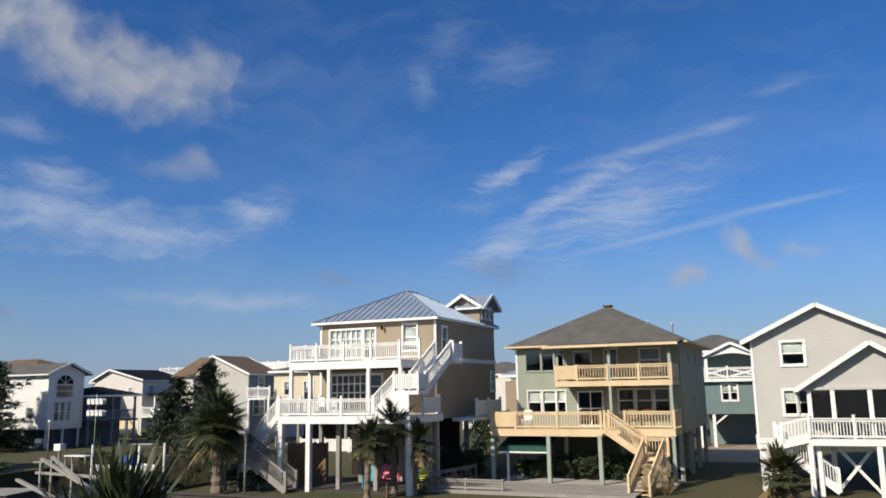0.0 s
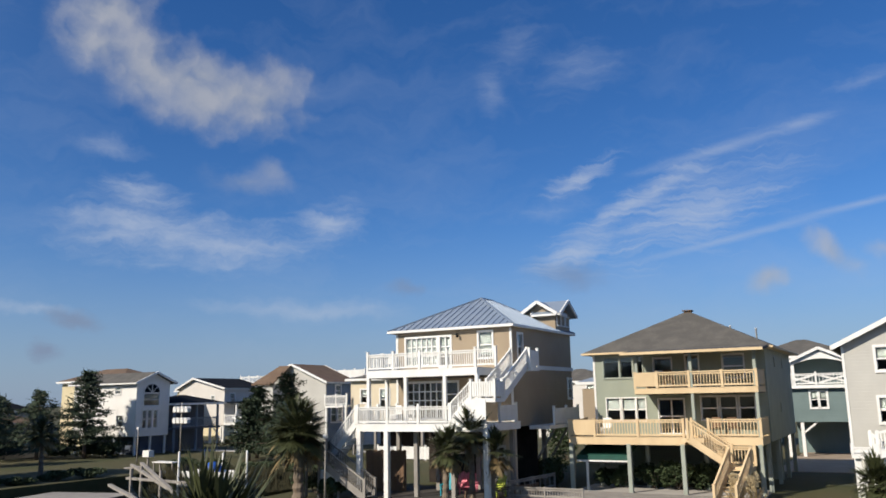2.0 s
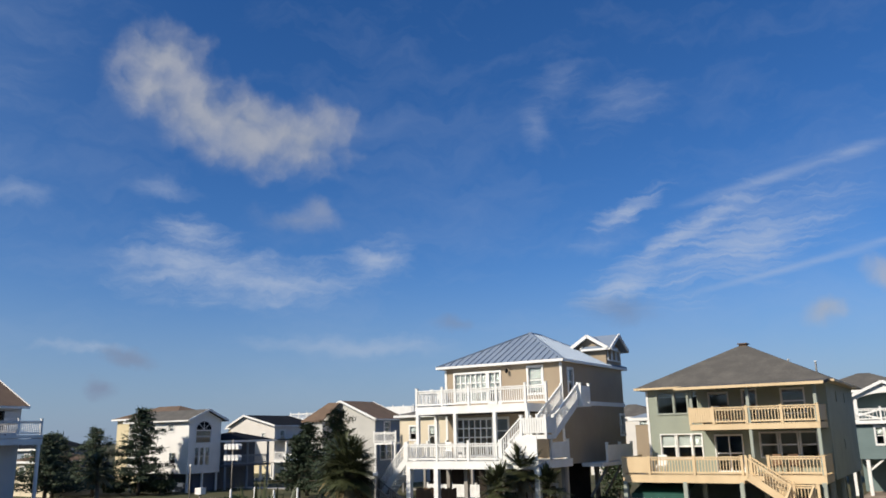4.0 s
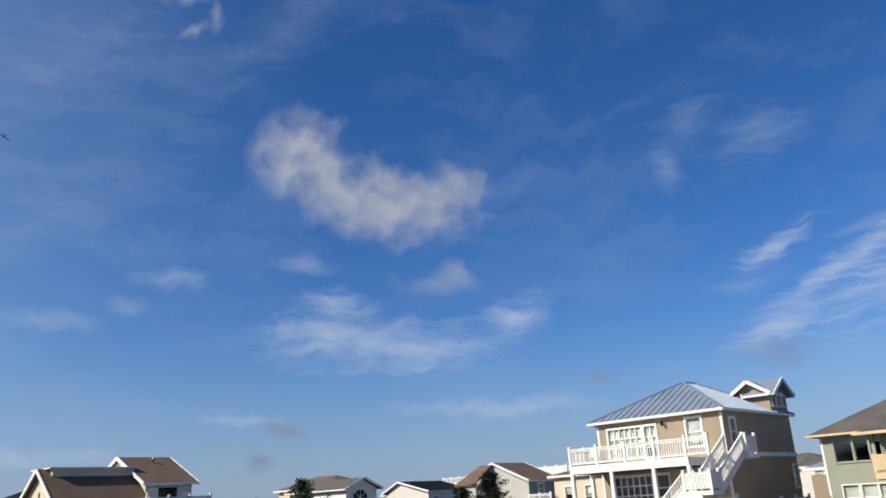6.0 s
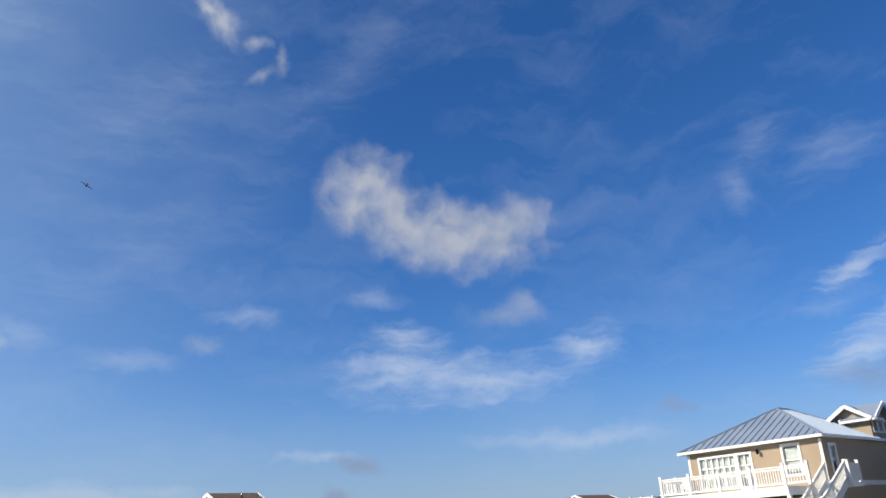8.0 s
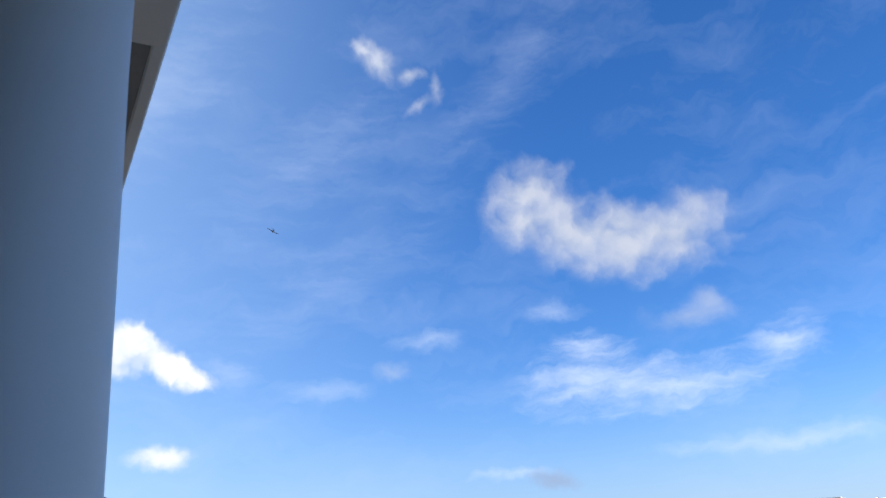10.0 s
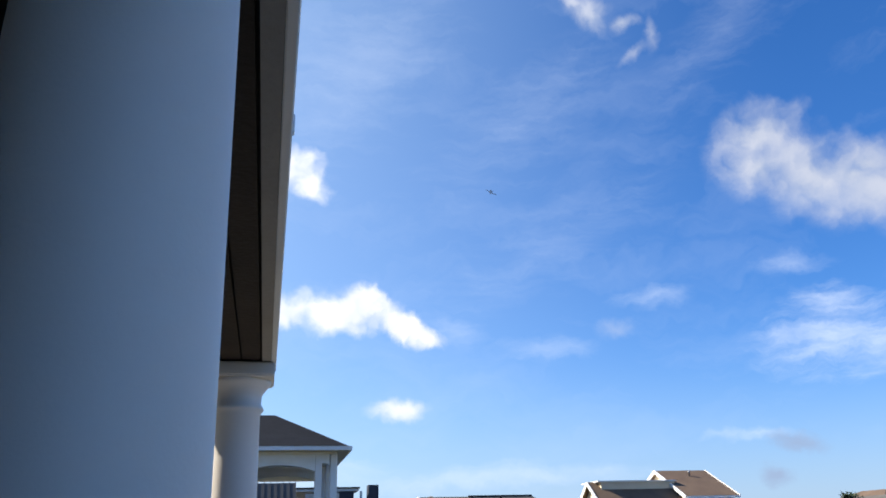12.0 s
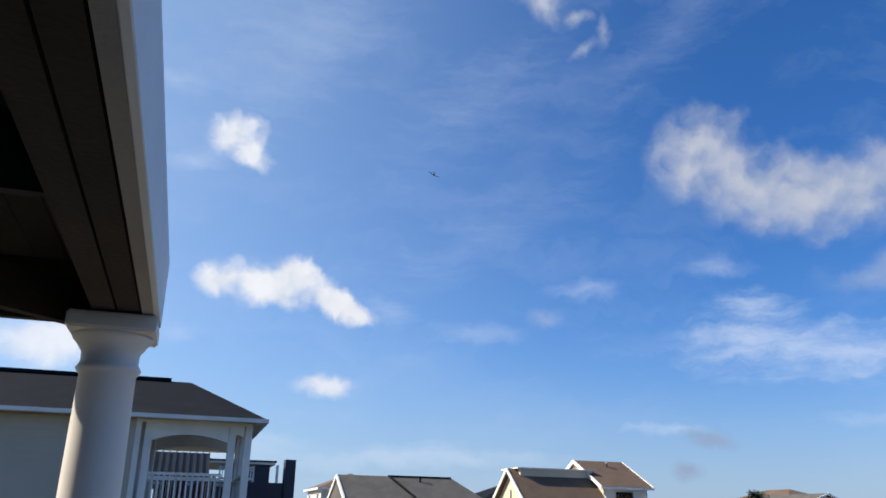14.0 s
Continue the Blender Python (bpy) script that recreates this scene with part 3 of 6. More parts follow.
def tan_house():
    w, d = 7.75, 9.5
    h = thing("beach_house", G @ pose(-26.6, 41.2, -0.15), "three-storey tan beach house on pilings with white decks and metal roof", "house")
    dz = 0.15
    front, right = face_map("front", w, d), face_map("right", w, d)
    up = [(0.72, 2.85, 7.05, 8.66), (3.08, 3.78, 6.95, 8.66), (5.66, 6.50, 7.35, 8.80)]
    low = [(0.78, 3.15, 3.95, 6.0), (3.42, 4.2, 3.95, 6.0)]
    low = [(a, b, c + dz, e + dz) for a, b, c, e in low]
    up = [(a, b, c + dz, e + dz) for a, b, c, e in up]
    wall(h, front, w, 3.75, 9.3, up + low, TAN)
    side = [(0.75, 1.4, 7.4, 8.8), (8.5, 9.2, 5.1, 6.3)]
    wall(h, right, d - 0.15, 3.6, 9.3, side, TAN, a_start=0.15)
    wall(h, face_map("left", w, d), d - 0.15, 3.6, 9.3, [], TAN, a_start=0.15)
    wall(h, face_map("back", w, d), w - 0.15, 3.6, 9.3, [], TAN, a_start=0.15)
    for z in (3.75, 6.55):
        bx("floor_slab", (0.16, w - 0.16, 0.16, d - 0.16, z, z + 0.2), INSIDE, h)
    # blinds nearly fill the upper panes to imitate reflections and a light interior
    window(h, front, *up[0], 6, 3, 0.97)
    window(h, front, *up[1], 2, 3, 0.6, name="door")
    window(h, front, *up[2], 1, 2, 0.9)
    window(h, front, *low[0], 6, 4, 0)
    window(h, front, *low[1], 1, 3, 0, name="door")
    window(h, right, *side[0], 1, 2, 0.6)
    window(h, right, *side[1], 1, 2, 0.5)
    for a in (0.0, w - 0.14):
        bm = bmesh.new()
        fbox(bm, front, a, a + 0.14, 0.003, 0.03, 3.8, 9.12)
        part("corner_board", bm, TRIM, h)
    bm = bmesh.new()
    fbox(bm, right, 0.0, d, 0.003, 0.035, 6.82, 7.06)
    part("belt_board", bm, TRIM, h)
    bm = bmesh.new()
    beam(bm, (4.35, -0.06, 8.86), (4.35, -0.2, 8.95), 0.05, 0.05)
    lathe(bm, [(0.03, 8.7), (0.09, 8.78), (0.07, 8.92), (0.02, 8.98)], 10, 4.35, -0.2)
    part("wall_lamp", bm, SCREEN, h, "small dark wall lantern beside the upper door")
    # hip roof with standing seams
    ridge = (3.87, 4.0, 3.87, 5.5)
    r = hip_roof(h, -0.4, 7.98, -0.35, 9.7, 9.3, 2.15, METAL_ROOF, ridge, drop=0.13)
    roof_ribs(r, -0.4, 7.98, -0.35, 9.7, 9.3, 2.15, ridge, METAL_ROOF)
    # roof tower with cross gables
    tw = bx("roof_tower", (5.6, 7.72, 6.9, 9.45, 9.2, 10.5), TAN, h)
    gable_wall(tw, lambda a, o, z: (5.6 + a, 6.9 - o, z), 0, 2.12, 10.5, 0.72, TAN)
    gable_wall(tw, lambda a, o, z: (7.72 + o, 6.9 + a, z), 0, 2.55, 10.5, 0.85, TAN)
    gable_roof(tw, 5.3, 8.0, 6.55, 8.2, 10.48, 0.85, METAL_ROOF, axis="y", thick=0.12, name="tower_roof")
    gable_roof(tw, 6.2, 8.15, 6.6, 9.75, 10.46, 0.95, METAL_ROOF, axis="x", thick=0.12, name="tower_roof")
    for i in range(3):
        a0 = 7.1 + i * 0.78
        window(tw, right, a0, a0 + 0.55, 9.75, 10.35, 1, 2, 0.95, 0.07, pane=False)
    # lower and upper deck
    deck(h, 0.0, 8.1, -4.2, 0.0, 3.92, WHITE, 0.4)
    deck(h, 0.0, 7.1, -3.2, 0.0, 6.85, WHITE, 0.42)
    # dark sheet below the white deck paints the shade of its underside
    bx("soffit", (0.1, 7.0, -3.1, -0.05, 6.39, 6.42), DARKWOOD_AND_SHADE, h)
    railing(h, (0.06, -4.14, 3.92), (6.0, -4.14, 3.92), WHITE, 0.92, 1.95)
    railing(h, (0.06, -4.14, 3.92), (0.06, -0.1, 3.92), WHITE, 0.92, 2.0, ends=(False, True))
    railing(h, (0.06, -3.14, 6.85), (7.0, -3.14, 6.85), WHITE, 0.92, 1.78)
    railing(h, (0.06, -3.14, 6.85), (0.06, -0.1, 6.85), WHITE, 0.92, 1.6, ends=(False, True))
    railing(h, (7.04, -3.14, 6.85), (8.2, -3.14, 6.85), WHITE, 0.92, 1.15, ends=(False, True))
    posts(h, [(0.1, -3.1), (2.6, -3.1), (5.1, -3.1), (7.05, -3.1), (0.1, -1.2)], 3.9, 6.45, WHITE, 0.2, "porch_post")
    posts(h, [(0.17, -4.1), (1.98, -4.1), (8.0, -4.1)], -0.3, 3.55, WHITE, 0.28)
    posts(h, [(3.3, -3.2), (5.6, -3.2), (0.2, -0.1), (2.9, -0.1), (5.5, -0.1), (7.6, -0.1), (7.6, 4.5), (7.6, 9.3), (0.2, 9.3), (3.8, 4.5)], -0.3, 3.6, GREYWOOD, 0.24)
    # stair up to the upper deck: a flight along the front, a landing, a flight back along the side
    bx("landing", (7.15, 8.6, -4.15, -3.0, 5.0, 5.2), WHITE, h)
    stairs(h, (7.2, -3.6, 5.15), (5.9, -3.6, 3.95), 1.05, WHITE, (0, 1, 0))
    bm = bmesh.new()
    solid(bm, [(5.9, -4.18, 3.6), (8.05, -4.18, 3.6), (8.05, -4.18, 5.15), (7.2, -4.18, 5.15), (5.9, -4.18, 4.0),
               (5.9, -4.13, 3.6), (8.05, -4.13, 3.6), (8.05, -4.13, 5.15), (7.2, -4.13, 5.15), (5.9, -4.13, 4.0)],
          ((0, 1, 2, 3, 4), (9, 8, 7, 6, 5), (0, 5, 6, 1), (1, 6, 7, 2), (2, 7, 8, 3), (3, 8, 9, 4), (4, 9, 5, 0)))
    part("stair_panel", bm, WHITE, h)
    railing(h, (7.2, -4.1, 5.2), (8.55, -4.1, 5.2), WHITE, 0.85, 1.3, solid_panel=True)
    railing(h, (8.55, -4.1, 5.2), (8.55, -3.2, 5.2), WHITE, 0.85, 1.0, solid_panel=True, ends=(False, True))
    stairs(h, (8.25, -0.3, 6.9), (8.05, -3.0, 5.2), 1.0, WHITE, (1, 0, 0))
    bx("landing", (7.75, 9.0, -0.3, 0.9, 6.65, 6.85), WHITE, h)
    railing(h, (8.9, -0.3, 6.85), (8.9, 0.85, 6.85), WHITE, 0.92, 1.2, solid_panel=True)
    railing(h, (8.08, -2.6, 3.92), (8.08, -0.5, 3.92), WHITE, 0.9, 2.1, solid_panel=True)
    # balcony on the side wall, held by braces
    b = bx("side_balcony", (7.76, 9.0, 2.0, 7.0, 3.4, 3.6), WHITE, h)
    railing(h, (8.95, 2.9, 3.6), (8.95, 6.9, 3.6), WHITE, 0.95, 1.9, solid_panel=True)
    for y in (3.0, 5.2):
        bm = bmesh.new()
        beam(bm, (8.9, y, 3.4), (7.8, y, 1.7), 0.1, 0.12)
        part("brace", bm, GREYWOOD, h)
    # stair down to the garden, with a turn
    stairs(h, (-0.1, -3.6, 3.9), (-1.9, -3.6, 1.95), 1.0, WHITE, (0, 1, 0))
    bx("landing", (-3.0, -1.9, -5.0, -3.0, 1.75, 1.95), GREYWOOD, h)
    stairs(h, (-1.9, -4.6, 1.95), (1.2, -4.6, 0.05), 1.0, GREYWOOD, (0, 1, 0))
    posts(h, [(-2.9, -4.9), (-2.0, -4.9), (-2.9, -3.1), (-2.0, -3.1)], -0.2, 1.8, GREYWOOD, 0.14)
    railing(h, (-2.95, -4.95, 1.95), (-2.95, -3.05, 1.95), GREYWOOD, 0.95, 1.9)
    # ground storey: board screens, enclosure and doors
    for i in range(14):
        bm = bmesh.new()
        box(bm, -1.4 + i * 0.2, -1.21 + i * 0.2, -1.25, -1.2, 0.0, 2.3 + 0.05 * (i % 2))
        part("screen_board", bm, BROWNWOOD, h)
    # near-black wall puts the dimness under the house into its colour
    bx("rear_wall", (0.2, 7.6, 3.4, 3.5, 0.0, 3.6), DARKWOOD_AND_SHADE, h)
    wall(h, lambda a, o, z: (a, 0.6 - o, z), 7.5, 0.0, 3.5, [(5.95, 6.75, 0.3, 2.45)], CREAM, a_start=5.2)
    window(h, lambda a, o, z: (a, 0.6 - o, z), 5.95, 6.75, 0.3, 2.45, 2, 4, 0, 0.14, name="door")
    x_brace(h, (5.6, -3.2), (8.0, -3.2), 2.5, 3.5, GREYWOOD)
    bx("cross_beam", (5.6, 8.0, -3.25, -3.1, 2.35, 2.5), GREYWOOD, h)
    x_brace(h, (3.3, -0.05), (5.5, -0.05), 2.3, 3.5, GREYWOOD)
    bx("cross_beam", (2.9, 7.6, -0.2, -0.02, 2.2, 2.36), GREYWOOD, h)
    # dark patio tone that also holds the shade on the lawn under the house
    bx("floor_pad", (0.2, 7.6, -4.0, 9.3, -0.12, 0.06), DOCKWOOD, h)


tan_house()

# ------------------------------------------------------------ sage house with yellow pine decks


def sage_house():
    w, d = 9.6, 11.5
    h = thing("beach_house", G @ pose(-15.8, 46.0, -0.1), "two-storey sage green beach house with pine decks and shingle roof", "house")
    front, right = face_map("front", w, d), face_map("right", w, d)
    ops = [(0.65, 1.55, 6.15, 7.35), (1.65, 2.35, 6.15, 7.35), (2.45, 2.95, 6.15, 7.35),
           (0.72, 1.5, 3.7, 4.98), (1.65, 2.4, 3.7, 4.98), (2.5, 3.0, 3.7, 4.98),
           (3.75, 5.15, 3.0, 4.9), (6.1, 6.95, 3.75, 5.0), (7.1, 7.95, 3.75, 5.0), (8.1, 8.9, 3.75, 5.0),
           (3.6, 4.6, 5.75, 7.2), (5.4, 6.1, 5.6, 7.3), (7.4, 8.5, 6.0, 7.25)]
    wall(h, front, w, 2.6, 7.6, ops, GREEN)
    wall(h, right, d - 0.15, 2.6, 7.6, [], GREEN, a_start=0.15)
    wall(h, face_map("left", w, d), d - 0.15, 2.6, 7.6, [], GREEN, a_start=0.15)
    wall(h, face_map("back", w, d), w - 0.15, 2.6, 7.6, [], GREEN, a_start=0.15)
    for z in (2.6, 5.2):
        bx("floor_slab", (0.16, w - 0.16, 0.16, d - 0.16, z, z + 0.2), INSIDE, h)
    for i, o in enumerate(ops):
        door = i in (6, 11)
        window(h, front, *o, 2 if i == 6 else 1, 1 if i < 3 else 2, 0.5 if 3 <= i <= 5 else (0.25 if i < 3 else 0), 0.06, SAGEPOST if i < 3 else TRIM,
               "door" if door else "window")
    bm = bmesh.new()
    fbox(bm, front, 0, 0.12, 0.003, 0.03, 2.7, 7.5)
    part("corner_board", bm, TRIM, h)
    for y, z in ((3.4, 6.6), (7.0, 6.6), (4.8, 4.0)):
        bm = bmesh.new()
        fbox(bm, right, y, y + 0.35, 0.003, 0.05, z, z + 0.55)
        part("vent", bm, SAGEPOST, h)
    hip_roof(h, -0.5, 10.1, -0.5, 12.0, 7.62, 2.6, SHINGLE, (4.8, 4.4, 4.8, 4.4), trim=DECKWOOD, drop=0.1)
    # porch roof carries the front slope forward
    bm = bmesh.new()
    solid(bm, [(2.6, -0.6, 7.68), (9.9, -0.6, 7.68), (9.9, -3.1, 7.42), (2.6, -3.1, 7.42),
               (2.6, -0.6, 7.52), (9.9, -0.6, 7.52), (9.9, -3.1, 7.3), (2.6, -3.1, 7.3)],
          ((0, 1, 2, 3), (7, 6, 5, 4), (0, 4, 5, 1), (1, 5, 6, 2), (2, 6, 7, 3), (3, 7, 4, 0)))
    pr = part("porch_roof", bm, SHINGLE, h)
    bx("fascia", (2.6, 9.95, -3.16, -3.1, 7.3, 7.44), DECKWOOD, pr, "yellow pine fascia board")
    bm = bmesh.new()
    box(bm, 4.6, 5.0, 4.15, 4.65, 10.05, 10.2)
    box(bm, 4.52, 5.08, 4.05, 4.75, 10.2, 10.26)
    part("roof_vent", bm, BROWN_SHINGLE, h, "small brown ridge vent")
    for x, y in ((7.6, 2.2), (8.6, 5.0)):
        bm = bmesh.new()
        lathe(bm, [(0.05, 8.0), (0.05, 8.95), (0.07, 8.96), (0.07, 9.0)], 8, x, y)
        part("vent_pipe", bm, WHITE, h)
    # decks
    deck(h, -0.6, 5.75, -3.0, 0, 2.95, DECKWOOD, 0.4)
    deck(h, 5.77, 9.5, -2.6, 0, 2.95, DECKWOOD, 0.4)
    deck(h, 3.15, 9.5, -2.6, 0, 5.5, DECKWOOD, 0.3)
    # underside shade of the pine deck, given as a thin dark sheet
    bx("soffit", (3.2, 9.45, -2.5, -0.02, 5.16, 5.2), DARKWOOD_AND_SHADE, h)
    railing(h, (-0.55, -2.95, 2.95), (0.9, -2.95, 2.95), DECKWOOD, 0.92, 1.5, 0.11, solid_panel=True, post_up=0.02)
    railing(h, (0.9, -2.95, 2.95), (5.7, -2.95, 2.95), DECKWOOD, 0.92, 2.4, 0.15, post_up=0.02, ends=(False, True))
    railing(h, (-0.55, -2.95, 2.95), (-0.55, -0.1, 2.95), DECKWOOD, 0.92, 2.8, 0.15, post_up=0.02, ends=(False, True))
    railing(h, (6.9, -2.55, 2.95), (9.45, -2.55, 2.95), DECKWOOD, 0.92, 2.5, 0.15, post_up=0.02)
    railing(h, (9.45, -2.55, 2.95), (9.45, -0.1, 2.95), DECKWOOD, 0.92, 2.4, 0.11, solid_panel=True, post_up=0.02, ends=(False, True))
    railing(h, (3.2, -2.55, 5.5), (4.4, -2.55, 5.5), DECKWOOD, 0.85, 1.2, 0.11, solid_panel=True, post_up=0.02)
    railing(h, (4.4, -2.55, 5.5), (9.45, -2.55, 5.5), DECKWOOD, 0.85, 1.7, 0.15, post_up=0.02, ends=(False, True))
    railing(h, (9.45, -2.55, 5.5), (9.45, -0.1, 5.5), DECKWOOD, 0.85, 2.4, 0.11, solid_panel=True, post_up=0.02, ends=(False, True))
    railing(h, (3.2, -2.55, 5.5), (3.2, -0.1, 5.5), DECKWOOD, 0.85, 2.4, 0.11, solid_panel=True, post_up=0.02, ends=(False, True))
    posts(h, [(6.2, -2.5), (9.4, -2.5), (3.3, -2.5)], 5.5, 7.4, SAGEPOST, 0.16, "porch_post")
    posts(h, [(6.2, -2.5), (9.4, -2.5)], 2.95, 5.2, SAGEPOST, 0.16, "porch_post")
    posts(h, [(-0.5, -2.9), (2.75, -2.9), (5.6, -2.9), (9.35, -2.5), (0.3, -0.2), (3.0, -0.2), (6.2, -0.2), (9.4, -0.2),
              (9.4, 3.6), (9.4, 7.4), (9.4, 11.2), (0.3, 5.5), (0.3, 11.2), (5.0, 5.5), (5.0, 11.2)], -0.3, 2.6, SAGEPOST, 0.22)
    # front stair with a landing and a turn
    stairs(h, (6.1, -3.3, 2.9), (8.0, -3.3, 1.6), 1.0, DECKWOOD, (0, 1, 0))
    bx("landing", (5.75, 6.9, -3.8, -2.6, 2.75, 2.95), DECKWOOD, h)
    bx("landing", (8.0, 9.1, -3.9, -2.8, 1.42, 1.6), DECKWOOD, h)
    railing(h, (8.0, -2.82, 1.6), (9.1, -2.82, 1.6), DECKWOOD, 0.92, 1.1, 0.15, post_up=0.02)
    stairs(h, (8.55, -3.9, 1.55), (8.15, -6.2, -0.05), 1.0, DECKWOOD, (1, 0, 0))
    # ground storey
    bx("rear_wall", (0.3, 9.3, 6.0, 6.1, 0.0, 2.6), GREEN, h)
    bx("floor_pad", (-0.5, 9.4, -2.8, 11.4, -0.12, 0.06), CONCRETE, h)
    bm = bmesh.new()
    solid(bm, [(-0.35, -2.5, 1.95), (2.6, -2.5, 1.95), (2.6, -0.4, 2.45), (-0.35, -0.4, 2.45), (-0.35, -2.5, 1.92), (2.6, -2.5, 1.92), (2.6, -0.4, 2.42), (-0.35, -0.4, 2.42)],
          ((0, 1, 2, 3), (7, 6, 5, 4), (0, 4, 5, 1), (1, 5, 6, 2), (2, 6, 7, 3), (3, 7, 4, 0)))
    aw = part("awning", bm, AWNING, h, "dark green canvas awning under the deck")
    bx("awning_rail", (-0.35, 2.6, -2.55, -2.5, 1.6, 1.68), WHITE, aw)
    bx("valance", (-0.35, 2.6, -2.53, -2.5, 1.69, 1.95), AWNING, aw)
    posts(h, [(0.2, -2.45)], 0.0, 1.6, WHITE, 0.12, "awning_post")


sage_house()

# ------------------------------------------------------------ grey gabled house with white porch


def grey_house():
    w, d = 6.4, 13.0
    h = thing("beach_house", G @ pose(-2.4, 44.0, -0.1), "light grey gabled beach house with white trim and a screened porch", "house")
    front, right = face_map("front", w, d), face_map("right", w, d)
    ops = [(1.5, 2.5, 6.12, 7.22), (1.42, 1.98, 3.66, 4.82), (2.1, 2.66, 3.66, 4.82)]
    wall(h, front, w, 2.4, 7.4, ops, GREY_SIDING)
    wall(h, right, d - 0.15, 2.4, 7.4, [], GREY_SIDING, a_start=0.15)
    wall(h, face_map("left", w, d), d - 0.15, 2.4, 7.4, [], GREY_SIDING, a_start=0.15)
    wall(h, face_map("back", w, d), w - 0.15, 2.4, 7.4, [], GREY_SIDING, a_start=0.15)
    bx("floor_slab", (0.16, w - 0.16, 0.16, d - 0.16, 2.45, 2.6), INSIDE, h)
    gable_wall(h, front, 0, w, 7.4, 1.62, GREY_SIDING)
    for o in ops:
        window(h, front, *o, 1, 2, 0.5, 0.12)
    gable_roof(h, -0.4, w + 0.4, -0.35, d, 7.33, 1.78, SHINGLE, thick=0.14)
    for a in (0.0, w - 0.12):
        bm = bmesh.new()
        fbox(bm, front, a, a + 0.12, 0.003, 0.035, 2.5, 7.3)
        part("corner_board", bm, TRIM, h)
    # porch
    deck(h, 2.35, 8.2, -2.5, -0.01, 2.62, WHITE, 0.3)
    railing(h, (2.42, -2.44, 2.62), (8.1, -2.44, 2.62), WHITE, 0.95, 1.85)
    posts(h, [(2.55, -2.2), (3.55, -2.2), (5.1, -2.2), (6.9, -2.2), (8.0, -2.2)], 2.62, 4.85, WHITE, 0.2, "porch_post")
    for x0, x1 in ((2.65, 3.45), (3.65, 5.0), (5.2, 6.8)):
        bx("insect_screen", (x0, x1, -2.21, -2.19, 3.5, 4.75), SCREEN, h, "dark insect screen between the porch posts")
    bx("porch_beam", (2.3, 8.2, -2.32, -2.1, 4.85, 4.98), GREY_SIDING, h)
    gable_wall(h, lambda a, o, z: (2.2 + a, -2.2 - o, z), 0, 6.1, 4.98, 1.98, GREY_SIDING)
    gable_roof(h, 1.95, 8.55, -2.6, -0.02, 4.9, 2.16, SHINGLE, thick=0.14, name="porch_roof")
    bx("porch_wall", (2.7, 6.3, -0.06, -0.02, 2.62, 4.9), GREY_SIDING, h)
    posts(h, [(2.4, -2.35), (2.75, -2.0), (5.25, -2.35), (8.0, -2.35), (0.35, -2.2), (1.0, -2.2), (0.2, -0.2), (3.4, -0.3), (6.2, -0.3)], -0.3, 2.34, WHITE, 0.24)
    posts(h, [(0.25, 4), (0.25, 8), (0.25, 12.5), (6.2, 4), (6.2, 8), (6.2, 12.5)], -0.3, 2.4, WHITE, 0.24)
    bx("landing", (0.1, 1.2, -2.5, -1.2, 2.15, 2.35), WHITE, h)
    stairs(h, (2.4, -1.9, 2.6), (1.2, -1.9, 2.3), 1.1, WHITE, (0, 1, 0), True, 2)
    railing(h, (0.15, -2.45, 2.35), (1.15, -2.45, 2.35), WHITE, 0.3, 1.0)
    stairs(h, (0.9, -1.55, 2.3), (3.5, -1.55, 0.2), 0.9, WHITE, (0, 1, 0))
    x_brace(h, (3.4, -1.2), (5.2, -1.2), 0.1, 2.3, WHITE)
    x_brace(h, (5.3, -1.2), (7.2, -1.2), 0.1, 2.3, WHITE)


grey_house()

# ------------------------------------------------------------ porch where the camera stands


